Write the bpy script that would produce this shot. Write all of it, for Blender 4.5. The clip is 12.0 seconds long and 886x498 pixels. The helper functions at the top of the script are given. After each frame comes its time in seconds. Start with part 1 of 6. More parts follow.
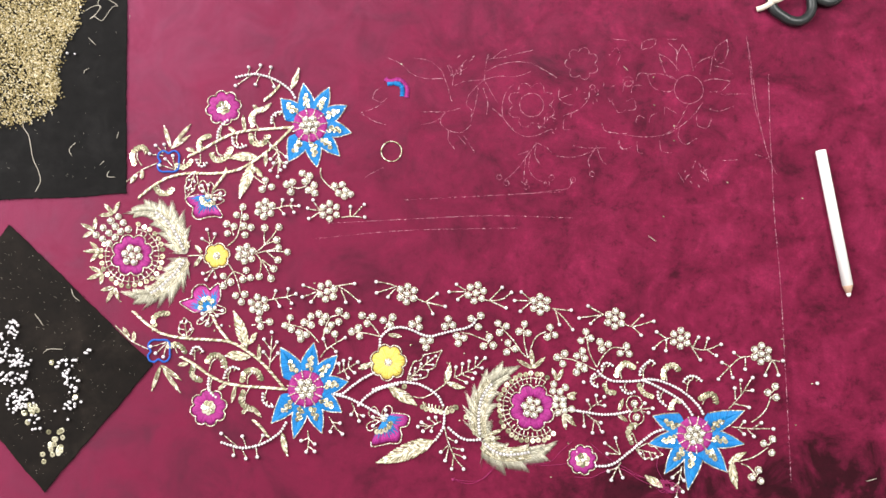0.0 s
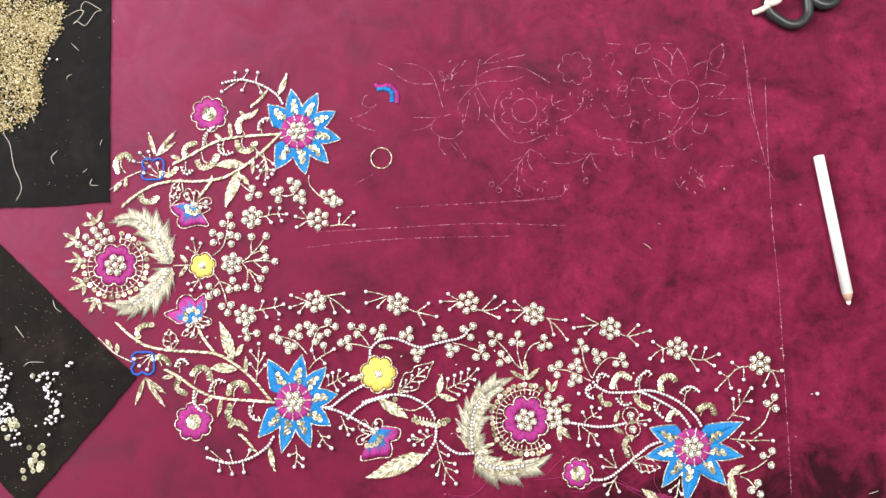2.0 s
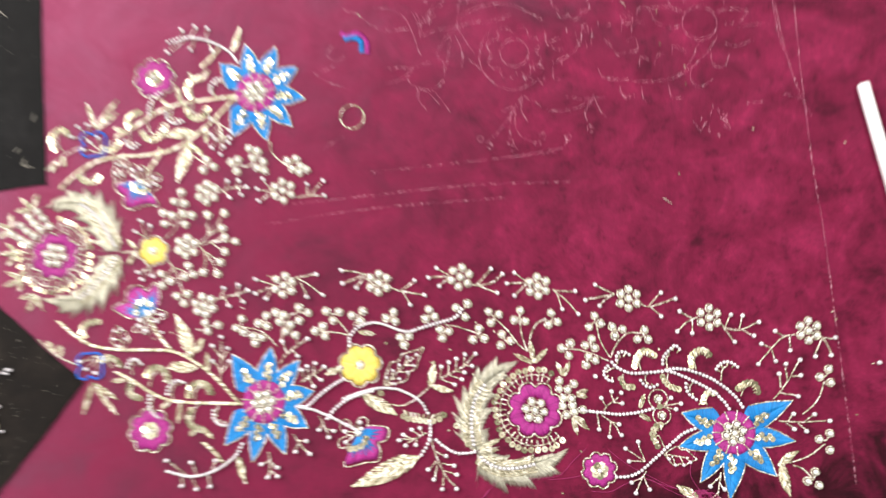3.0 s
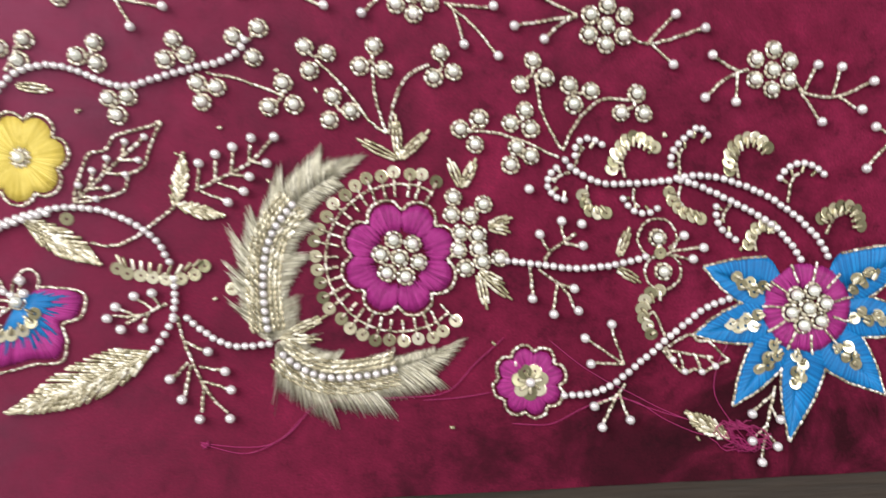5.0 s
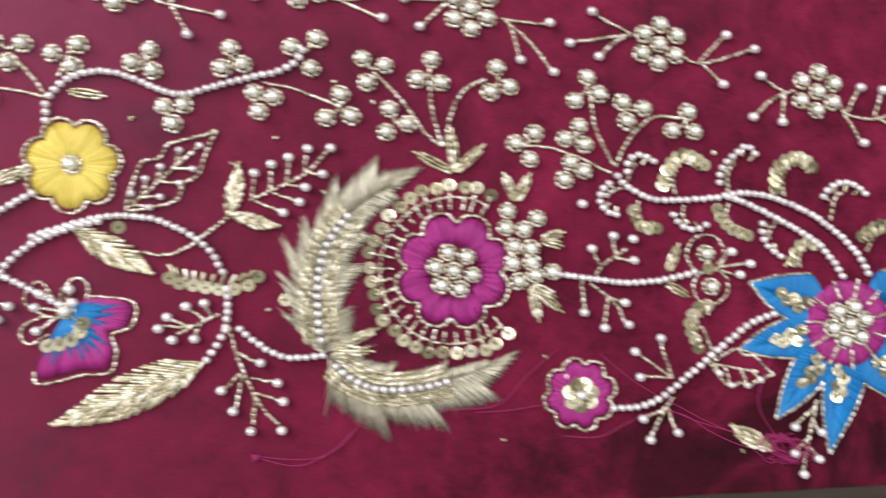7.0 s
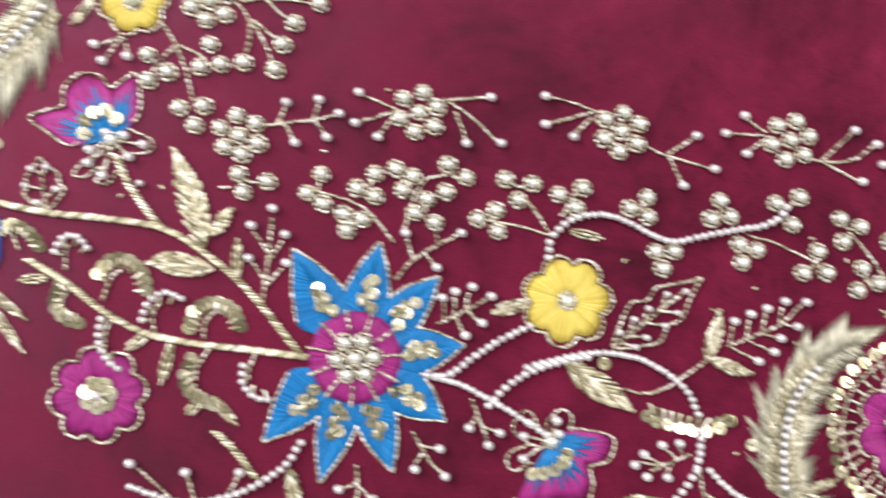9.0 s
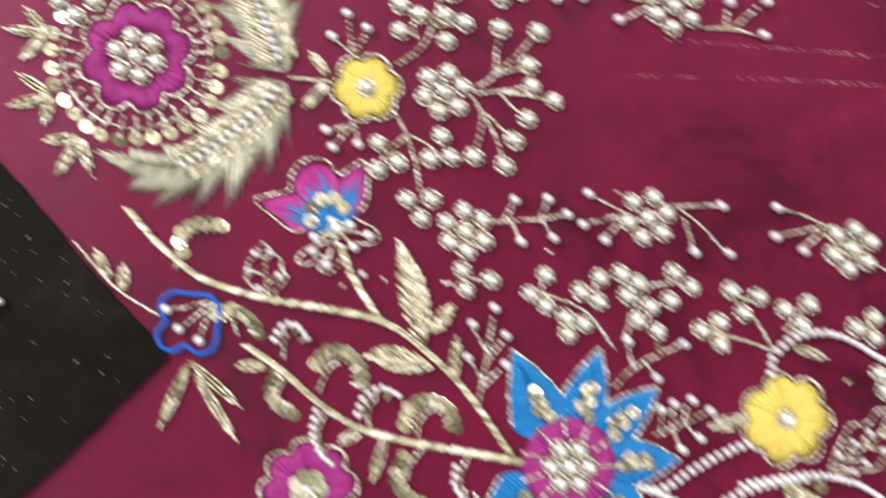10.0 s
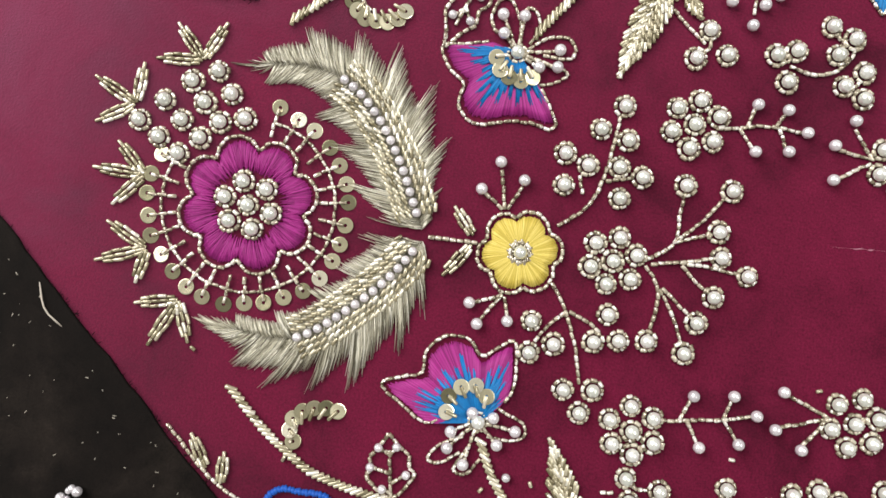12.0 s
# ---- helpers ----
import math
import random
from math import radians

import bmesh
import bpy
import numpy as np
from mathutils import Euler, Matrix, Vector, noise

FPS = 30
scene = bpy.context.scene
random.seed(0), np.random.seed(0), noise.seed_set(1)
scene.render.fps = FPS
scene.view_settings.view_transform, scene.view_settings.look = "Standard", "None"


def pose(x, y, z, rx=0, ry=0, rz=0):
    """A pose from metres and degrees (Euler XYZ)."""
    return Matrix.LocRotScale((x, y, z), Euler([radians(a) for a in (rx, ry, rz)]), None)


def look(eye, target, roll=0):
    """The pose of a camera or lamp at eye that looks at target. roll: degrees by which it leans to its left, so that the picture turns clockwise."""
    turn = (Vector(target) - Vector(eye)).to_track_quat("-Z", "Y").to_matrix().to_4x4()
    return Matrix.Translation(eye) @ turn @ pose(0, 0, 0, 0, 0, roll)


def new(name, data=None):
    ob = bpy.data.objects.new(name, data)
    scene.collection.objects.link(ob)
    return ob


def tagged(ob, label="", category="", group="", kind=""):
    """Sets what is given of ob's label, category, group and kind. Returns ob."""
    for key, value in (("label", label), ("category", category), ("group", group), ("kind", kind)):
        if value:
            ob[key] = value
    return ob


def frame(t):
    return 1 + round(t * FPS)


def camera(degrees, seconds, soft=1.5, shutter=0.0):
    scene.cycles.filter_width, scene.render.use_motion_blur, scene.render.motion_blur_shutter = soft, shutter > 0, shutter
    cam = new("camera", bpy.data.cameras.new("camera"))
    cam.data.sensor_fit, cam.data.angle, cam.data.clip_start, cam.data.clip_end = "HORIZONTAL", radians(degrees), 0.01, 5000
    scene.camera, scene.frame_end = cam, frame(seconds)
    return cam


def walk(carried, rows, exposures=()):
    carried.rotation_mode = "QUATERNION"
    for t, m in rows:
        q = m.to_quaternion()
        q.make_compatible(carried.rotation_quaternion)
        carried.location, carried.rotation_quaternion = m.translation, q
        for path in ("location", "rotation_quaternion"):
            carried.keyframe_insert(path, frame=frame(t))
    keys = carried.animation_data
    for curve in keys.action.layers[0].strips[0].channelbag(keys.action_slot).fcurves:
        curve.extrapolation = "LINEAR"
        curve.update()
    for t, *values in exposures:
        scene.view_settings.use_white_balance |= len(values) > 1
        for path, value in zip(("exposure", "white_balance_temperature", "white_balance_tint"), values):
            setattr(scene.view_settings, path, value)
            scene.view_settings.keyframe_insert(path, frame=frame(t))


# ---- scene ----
cam = camera(65.00, 12.0, 1.5, 0.9)
PATH = [
    (0, -0.0019, -0.0545, 0.5593, 5.384, -0.410, -0.415),
    (0.5, 0.0024, -0.0543, 0.5568, 5.504, 0.173, -0.708),
    (1, 0.0032, -0.0529, 0.5536, 6.136, -0.283, -0.539),
    (1.5, 0.0020, -0.0513, 0.5505, 5.921, -0.735, -0.562),
    (2, 0.0026, -0.0512, 0.5471, 5.879, -0.651, -0.655),
    (2.5, 0.0026, -0.0540, 0.5384, 5.782, -0.797, -1.240),
    (3, 0.0251, -0.0719, 0.4686, 6.538, 1.260, -3.561),
    (3.5, 0.0478, -0.1023, 0.3711, 7.188, 1.473, -2.886),
    (3.7, 0.0469, -0.1050, 0.3328, 6.252, 0.595, -1.723),
    (5.3, 0.0820, -0.1217, 0.2142, -1.802, -2.118, -3.060),
    (5.5, 0.0793, -0.1199, 0.2165, -1.798, -2.352, -3.164),
    (6, 0.0781, -0.1188, 0.2190, -1.834, -2.595, -3.005),
    (6.5, 0.0755, -0.1180, 0.2182, -1.960, -3.227, -2.937),
    (6.7, 0.0688, -0.1183, 0.2170, -1.541, -4.006, -2.742),
    (8.3, -0.0422, -0.0950, 0.2160, 0.213, -4.379, 1.620),
    (8.5, -0.0575, -0.0893, 0.2156, 0.406, -4.335, 1.595),
    (9, -0.0936, -0.0830, 0.2164, 1.307, -3.302, 2.593),
    (9.5, -0.1226, -0.0781, 0.2150, 2.246, -3.020, 3.657),
    (10, -0.1607, -0.0571, 0.2085, 1.198, -2.675, 6.227),
    (10.5, -0.1917, -0.0343, 0.1908, 1.212, -1.768, 8.083),
    (11, -0.2023, -0.0167, 0.1755, 0.591, -1.212, 9.101),
    (11.5, -0.2024, -0.0074, 0.1710, 0.021, -1.215, 9.079),
    (12, -0.2000, -0.0081, 0.1722, -0.184, -0.510, 8.961),
]
EXPOSURE = [(0.0, 0.70), (3.0, 0.70), (3.7, 0.48), (5.3, 0.08), (6.7, 0.08), (8.5, 0.14), (10.0, 0.18), (10.5, 0.2), (11.0, 0.05), (12.0, -0.1)]
walk(cam, [(row[0], pose(*row[1:])) for row in PATH], EXPOSURE)


# ---- room light ----
world = bpy.data.worlds.new("room_light")
scene.world = world
world.use_nodes = True
world.node_tree.nodes["Background"].inputs[0].default_value = (0.92, 0.97, 1.0, 1)
world.node_tree.nodes["Background"].inputs[1].default_value = 0.25


def area_lamp(name, eye, target, w, h, watts, colour):
    data = bpy.data.lights.new(name, "AREA")
    data.shape, data.size, data.size_y, data.energy, data.color = "RECTANGLE", w, h, watts, colour
    ob = new(name, data)
    ob.matrix_basis = look(eye, target)
    return ob


# Two unseen area lamps, added: broad from upper left, narrow from the right.
area_lamp("added_left_light", (-1.5, 0.9, 1.25), (-0.05, 0.0, 0.0), 2.0, 1.7, 60, (1.0, 0.98, 0.97))
area_lamp("added_right_light", (0.75, 0.35, 1.7), (0.0, -0.05, 0.0), 1.2, 0.12, 23, (1.0, 0.98, 0.95))


# ---- materials ----
def material(name, colour, rough=0.6, metal=0.0, sheen=0.0, spec=0.5, coat=0.0):
    m = bpy.data.materials.new(name)
    m.use_nodes = True
    b = m.node_tree.nodes["Principled BSDF"]
    b.inputs["Base Color"].default_value = (*colour, 1)
    b.inputs["Roughness"].default_value = rough
    b.inputs["Metallic"].default_value = metal
    b.inputs["Sheen Weight"].default_value = sheen
    b.inputs["Specular IOR Level"].default_value = spec
    b.inputs["Coat Weight"].default_value = coat
    return m


def node(m, kind, **sockets):
    n = m.node_tree.nodes.new(kind)
    for key, value in sockets.items():
        n.inputs[key].default_value = value
    return n


def wire(m, a, out, b, into):
    m.node_tree.links.new(a.outputs[out], b.inputs[into])


def ramp(m, source, out, stops):
    r = node(m, "ShaderNodeValToRGB")
    e = r.color_ramp.elements
    while len(e) < len(stops):
        e.new(0.5)
    for el, (pos, c) in zip(e, stops):
        el.position, el.color = pos, (*c, 1)
    wire(m, source, out, r, "Fac")
    return r


def vary_islands(m, stops):
    """Every bead, stitch or grain takes its own tone."""
    g = node(m, "ShaderNodeNewGeometry")
    r = ramp(m, g, "Random Per Island", stops)
    wire(m, r, "Color", m.node_tree.nodes["Principled BSDF"], "Base Color")
    return m


def vary_objects(m, stops):
    g = node(m, "ShaderNodeObjectInfo")
    r = ramp(m, g, "Random", stops)
    wire(m, r, "Color", m.node_tree.nodes["Principled BSDF"], "Base Color")
    return m


def mix(m, kind, a, b, factor=1.0):
    x = node(m, "ShaderNodeMix")
    x.data_type, x.blend_type = "RGBA", kind
    if isinstance(factor, float):
        x.inputs["Factor"].default_value = factor
    else:
        m.node_tree.links.new(factor, x.inputs["Factor"])
    m.node_tree.links.new(a, x.inputs["A"])
    m.node_tree.links.new(b, x.inputs["B"])
    return x.outputs["Result"]


def velvet(name, deep, mid, light, size=1.0, sheen=0.5, tint=(1, 0.4, 0.6), lean=(-0.52, 0.46), wild=0.7, patchy=False):
    """A napped pile that leans one way; brushed patches lean otherwise, their darker or paler look put into the colour
    too.
    """
    m = material(name, mid, 0.9, 0.0, sheen, 0.1)
    b = m.node_tree.nodes["Principled BSDF"]
    b.inputs["Sheen Roughness"].default_value = 0.42
    b.inputs["Sheen Tint"].default_value = (*tint, 1)
    co = node(m, "ShaderNodeTexCoord")
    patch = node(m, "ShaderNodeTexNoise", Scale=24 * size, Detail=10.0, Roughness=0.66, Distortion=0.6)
    fine = node(m, "ShaderNodeTexNoise", Scale=75 * size, Detail=9.0, Roughness=0.8)
    pile = node(m, "ShaderNodeTexNoise", Scale=1700.0, Detail=3.0, Roughness=0.7)
    for n in (patch, fine, pile):
        wire(m, co, "Object", n, "Vector")
    tone_fac, tone_out = patch, "Fac"
    if patchy:
        # Tone drops darker towards the lower right, set by position on the cloth.
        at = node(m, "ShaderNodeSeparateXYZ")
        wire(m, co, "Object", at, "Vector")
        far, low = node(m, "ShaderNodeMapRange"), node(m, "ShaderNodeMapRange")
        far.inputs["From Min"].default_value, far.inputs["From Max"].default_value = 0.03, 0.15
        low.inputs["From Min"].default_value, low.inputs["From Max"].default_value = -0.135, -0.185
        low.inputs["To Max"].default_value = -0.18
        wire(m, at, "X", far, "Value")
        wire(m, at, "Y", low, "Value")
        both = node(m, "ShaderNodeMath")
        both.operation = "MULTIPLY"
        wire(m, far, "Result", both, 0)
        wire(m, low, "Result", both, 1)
        tone_fac, tone_out = node(m, "ShaderNodeMath"), "Value"
        wire(m, patch, "Fac", tone_fac, 0)
        wire(m, both, "Value", tone_fac, 1)
    rough = ramp(m, tone_fac, tone_out, [(0.29, deep), (0.40, tuple(c * 0.80 for c in mid)), (0.5, mid), (0.66, light)])
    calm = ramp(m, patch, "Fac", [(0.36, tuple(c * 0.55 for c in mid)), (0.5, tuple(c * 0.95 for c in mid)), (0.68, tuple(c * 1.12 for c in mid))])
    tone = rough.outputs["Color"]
    if patchy:
        # Calmer tone at the left, stronger dark patches towards the right.
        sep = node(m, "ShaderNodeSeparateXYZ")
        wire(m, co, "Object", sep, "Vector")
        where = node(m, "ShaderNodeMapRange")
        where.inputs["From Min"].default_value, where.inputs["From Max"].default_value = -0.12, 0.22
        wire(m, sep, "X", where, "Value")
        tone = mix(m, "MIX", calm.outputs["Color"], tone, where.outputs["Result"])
    f = ramp(m, fine, "Fac", [(0.38, (0.52, 0.52, 0.52)), (0.455, (0.90, 0.90, 0.90)), (0.54, (1.04, 1.04, 1.04)), (0.64, (1.38, 1.38, 1.38))])
    mottle = f.outputs["Color"]
    if patchy:
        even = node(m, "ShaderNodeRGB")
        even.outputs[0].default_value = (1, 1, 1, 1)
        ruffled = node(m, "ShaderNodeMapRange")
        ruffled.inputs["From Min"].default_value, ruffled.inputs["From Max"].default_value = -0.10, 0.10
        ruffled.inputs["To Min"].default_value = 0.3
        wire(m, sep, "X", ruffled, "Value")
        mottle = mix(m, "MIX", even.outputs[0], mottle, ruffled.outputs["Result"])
    p = ramp(m, pile, "Fac", [(0.3, (0.62, 0.62, 0.62)), (0.5, (0.98, 0.98, 0.98)), (0.7, (1.34, 1.34, 1.34))])
    tone = mix(m, "MULTIPLY", tone, mix(m, "MULTIPLY", mottle, p.outputs["Color"]))
    m.node_tree.links.new(tone, b.inputs["Base Color"])
    sub = node(m, "ShaderNodeVectorMath")
    sub.operation = "MULTIPLY_ADD"
    sub.inputs[1].default_value = (wild, wild, 0.0)
    sub.inputs[2].default_value = (lean[0] - wild / 2, lean[1] - wild / 2, 0.9)
    wire(m, patch, "Color", sub, 0)
    nrm = node(m, "ShaderNodeVectorMath")
    nrm.operation = "NORMALIZE"
    wire(m, sub, "Vector", nrm, 0)
    bump = node(m, "ShaderNodeBump", Strength=0.14, Distance=0.0005)
    wire(m, pile, "Fac", bump, "Height")
    wire(m, nrm, "Vector", bump, "Normal")
    wire(m, bump, "Normal", b, "Normal")
    return m


CRIMSON = velvet("crimson_velvet", (0.018, 0.0009, 0.0035), (0.108, 0.0052, 0.0245), (0.158, 0.009, 0.039), 1.0, 1.0, (1, 0.30, 0.55), patchy=True)
BLACK = velvet("black_velvet", (0.0022, 0.0022, 0.0022), (0.0045, 0.0042, 0.0042), (0.0085, 0.008, 0.008), 1.6, 0.02, (1, 0.95, 0.95))
BROWN = velvet("brown_black_velvet", (0.003, 0.0021, 0.0017), (0.0062, 0.0045, 0.0036), (0.012, 0.009, 0.0072), 1.6, 0.03, (1, 0.9, 0.8))


def vary_cells(m, size, stops):
    """Tone that changes from bead to bead along a string."""
    co = node(m, "ShaderNodeTexCoord")
    v = node(m, "ShaderNodeTexVoronoi", Scale=1000.0 / size)
    wire(m, co, "Object", v, "Vector")
    r = ramp(m, v, "Color", stops)
    wire(m, r, "Color", m.node_tree.nodes["Principled BSDF"], "Base Color")
    return m


GOLD = vary_cells(material("champagne_glass_bead", (0.7, 0.6, 0.4), 0.16, 0.35, 0, 0.9, 0.6), 1.7,
                  [(0.15, (0.22, 0.18, 0.12)), (0.4, (0.46, 0.40, 0.29)), (0.62, (0.72, 0.66, 0.53)), (0.82, (1.0, 0.97, 0.90))])
GOLD_PIECE = vary_objects(material("champagne_glass_bugle", (0.7, 0.6, 0.4), 0.16, 0.4, 0, 0.9, 0.6),
                          [(0.0, (0.19, 0.16, 0.085)), (0.4, (0.45, 0.40, 0.26)), (0.75, (0.72, 0.67, 0.50)), (1.0, (1.0, 0.97, 0.86))])
ZARI = vary_islands(material("zari_thread", (0.7, 0.62, 0.45), 0.32, 0.5, 0.0, 0.6),
                    [(0.0, (0.13, 0.12, 0.08)), (0.3, (0.40, 0.375, 0.28)), (0.7, (0.68, 0.65, 0.52)), (1.0, (0.97, 0.95, 0.85))])
PEARL = vary_objects(material("pearl", (0.8, 0.79, 0.74), 0.2, 0.42, 0, 0.9, 1.0),
                     [(0.0, (0.74, 0.77, 0.69)), (0.5, (0.84, 0.86, 0.79)), (1.0, (0.91, 0.92, 0.87))])
WHITE_PEARL = vary_objects(material("small_white_pearl", (0.8, 0.78, 0.8), 0.2, 0.4, 0, 0.9, 1.0),
                           [(0.0, (0.68, 0.65, 0.68)), (0.5, (0.77, 0.74, 0.77)), (1.0, (0.86, 0.82, 0.85))])
SEQUIN = vary_objects(material("gold_sequin", (0.78, 0.7, 0.42), 0.24, 0.75),
                      [(0.0, (0.22, 0.21, 0.125)), (0.35, (0.46, 0.43, 0.28)), (0.7, (0.76, 0.72, 0.52)), (1.0, (0.94, 0.91, 0.74))])


def satin(name, dark, mid, light):
    return vary_islands(material(name, mid, 0.5, 0.0, 0.0, 0.35), [(0.0, dark), (0.5, mid), (1.0, light)])


MAGENTA = satin("magenta_satin_thread", (0.22, 0.010, 0.13), (0.33, 0.020, 0.20), (0.44, 0.042, 0.28))
BLUE = satin("blue_satin_thread", (0.002, 0.10, 0.30), (0.003, 0.17, 0.46), (0.008, 0.24, 0.58))
YELLOW = satin("yellow_satin_thread", (0.52, 0.40, 0.06), (0.70, 0.56, 0.12), (0.84, 0.71, 0.22))
ROYAL = satin("royal_blue_thread", (0.005, 0.05, 0.30), (0.01, 0.09, 0.45), (0.02, 0.14, 0.55))
PINK_THREAD = material("loose_magenta_thread", (0.30, 0.012, 0.11), 0.5)
LINT = material("pale_thread", (0.55, 0.50, 0.42), 0.7)
CHALK = vary_cells(material("chalk", (0.42, 0.16, 0.24), 0.95), 2.5, [(0.2, (0.26, 0.06, 0.12)), (0.5, (0.40, 0.14, 0.21)), (0.8, (0.62, 0.38, 0.45))])


# ---- shapes; all lengths below in millimetres ----
rng = random.Random(7)


def curve(pts, step):
    """Points every step along a smooth line through pts, with their directions."""
    p = [np.array(a, float) for a in pts]
    if len(p) == 2:
        p = [p[0], (p[0] + p[1]) / 2, p[1]]
    q = [2 * p[0] - p[1], *p, 2 * p[-1] - p[-2]]
    fine = []
    for i in range(1, len(q) - 2):
        for k in range(24):
            t = k / 24
            fine.append(0.5 * (2 * q[i] + (q[i + 1] - q[i - 1]) * t + (2 * q[i - 1] - 5 * q[i] + 4 * q[i + 1] - q[i + 2]) * t * t
                               + (3 * q[i] - q[i - 1] - 3 * q[i + 1] + q[i + 2]) * t ** 3))
    fine.append(p[-1])
    f = np.array(fine)
    s = np.concatenate([[0], np.cumsum(np.linalg.norm(np.diff(f, axis=0), axis=1))])
    n = max(1, round(s[-1] / step))
    at = np.linspace(0, s[-1], n + 1)
    xy = np.stack([np.interp(at, s, f[:, 0]), np.interp(at, s, f[:, 1])], 1)
    d = np.gradient(xy, axis=0)
    return xy, d / (np.linalg.norm(d, axis=1, keepdims=True) + 1e-9)


def turned(d, degrees):
    c, s = math.cos(radians(degrees)), math.sin(radians(degrees))
    return np.array((d[0] * c - d[1] * s, d[0] * s + d[1] * c))


class Geo:
    def __init__(self):
        self.v, self.f = [], []

    def bead(self, a, b, r, za=None, zb=None, sides=6):
        """A short glass tube with rounded ends from a to b."""
        a, b = np.array(a, float), np.array(b, float)
        d = b - a
        n = np.linalg.norm(d) + 1e-9
        d = d / n
        za = r if za is None else za
        zb = za if zb is None else zb
        k0, side = len(self.v), np.array((-d[1], d[0]))
        for t, rr in ((0, 0.72), (0.07, 1.0), (0.93, 1.0), (1, 0.72)):
            c, z = a + d * n * t, za + (zb - za) * t
            for i in range(sides):
                w = 2 * math.pi * i / sides
                o = c + side * math.cos(w) * r * rr
                self.v.append((o[0], o[1], z + math.sin(w) * r * rr))
        for s in range(3):
            for i in range(sides):
                j = (i + 1) % sides
                self.f.append((k0 + s * sides + i, k0 + s * sides + j, k0 + (s + 1) * sides + j, k0 + (s + 1) * sides + i))
        self.f.append(tuple(k0 + i for i in reversed(range(sides))))
        self.f.append(tuple(k0 + 3 * sides + i for i in range(sides)))

    def string(self, xy, r, z=None, sides=6):
        """Tube beads threaded end to end on one line, each a little out of true."""
        z = r if z is None else z
        rows = []
        for a, b in zip(xy[:-1], xy[1:]):
            n = np.linalg.norm(b - a) + 1e-9
            d = (b - a) / n
            c = (a + b) / 2 + turned(d, 90) * rng.uniform(-0.14, 0.14)
            u = turned(d, rng.uniform(-5, 5)) * n * rng.uniform(0.40, 0.46)
            k, zz = r * rng.uniform(0.88, 1.12), z + rng.uniform(-0.05, 0.1)
            rows += [(c + u * t, u, k * w, zz) for t, w in ((-1.0, 0.2), (-0.99, 0.74), (-0.88, 1.0), (0.88, 1.0), (0.99, 0.74), (1.0, 0.2))]
        self.tube(rows, sides)

    def chain(self, xy, r, z=None, sides=6):
        """Plump stitches that run into one another, necked where they meet."""
        z = r if z is None else z
        rows = []
        for a, b in zip(xy[:-1], xy[1:]):
            k = r * rng.uniform(0.9, 1.1)
            w = turned(b - a, 90) / (np.linalg.norm(b - a) + 1e-9) * rng.uniform(-0.12, 0.12)
            rows += [(a, b - a, r * 0.36, z)]
            rows += [(a + (b - a) * t + w, b - a, k, z) for t in (0.07, 0.93)]
        rows.append((xy[-1], xy[-1] - xy[-2], r * 0.36, z))
        self.tube(rows, sides)

    def tube(self, rows, sides=6):
        """One closed skin over rings given as middle, direction, radius and height."""
        k0 = len(self.v)
        for c, d, rr, zz in rows:
            d = d / (np.linalg.norm(d) + 1e-9)
            for i in range(sides):
                w = 2 * math.pi * i / sides
                self.v.append((c[0] - d[1] * math.cos(w) * rr, c[1] + d[0] * math.cos(w) * rr, zz + math.sin(w) * rr))
        for s in range(len(rows) - 1):
            for i in range(sides):
                j = (i + 1) % sides
                self.f.append((k0 + s * sides + i, k0 + s * sides + j, k0 + (s + 1) * sides + j, k0 + (s + 1) * sides + i))
        self.f.append(tuple(k0 + i for i in reversed(range(sides))))
        self.f.append(tuple(k0 + (len(rows) - 1) * sides + i for i in range(sides)))

    def thread(self, pts, w, z, high=0.0, sides=4):
        """A thread laid along pts; z its height at the ends, high the rise between."""
        k0, n = len(self.v), len(pts)
        pts = [np.array(p, float) for p in pts]
        for i, p in enumerate(pts):
            d = pts[min(i + 1, n - 1)] - pts[max(i - 1, 0)]
            d = d / (np.linalg.norm(d) + 1e-9)
            side = np.array((-d[1], d[0]))
            zz = z + high * math.sin(math.pi * i / (n - 1))
            rr = w / 2 * (0.55 if i in (0, n - 1) else 1)
            for k in range(sides):
                a = 2 * math.pi * k / sides
                o = p + side * math.cos(a) * rr
                self.v.append((o[0], o[1], max(0.0, zz + math.sin(a) * rr)))
        for i in range(n - 1):
            for k in range(sides):
                j = (k + 1) % sides
                self.f.append((k0 + i * sides + k, k0 + i * sides + j, k0 + (i + 1) * sides + j, k0 + (i + 1) * sides + k))
        self.f.append(tuple(k0 + k for k in reversed(range(sides))))
        self.f.append(tuple(k0 + (n - 1) * sides + k for k in range(sides)))

    def slab(self, outline, z0, z1):
        k0, n = len(self.v), len(outline)
        self.v += [(p[0], p[1], z0) for p in outline] + [(p[0], p[1], z1) for p in outline]
        self.f.append(tuple(k0 + n + i for i in range(n)))
        self.f.append(tuple(k0 + i for i in reversed(range(n))))
        for i in range(n):
            j = (i + 1) % n
            self.f.append((k0 + i, k0 + j, k0 + n + j, k0 + n + i))

    def mesh(self, name, mat, origin=(0, 0), smooth=True):
        me = bpy.data.meshes.new(name)
        v = np.array(self.v, float)
        v[:, 0] -= origin[0]
        v[:, 1] -= origin[1]
        me.from_pydata((v * 0.001).tolist(), [], self.f)
        me.materials.append(mat)
        if smooth:
            me.polygons.foreach_set("use_smooth", [True] * len(me.polygons))
        me.update()
        return me


ORIGIN = {}


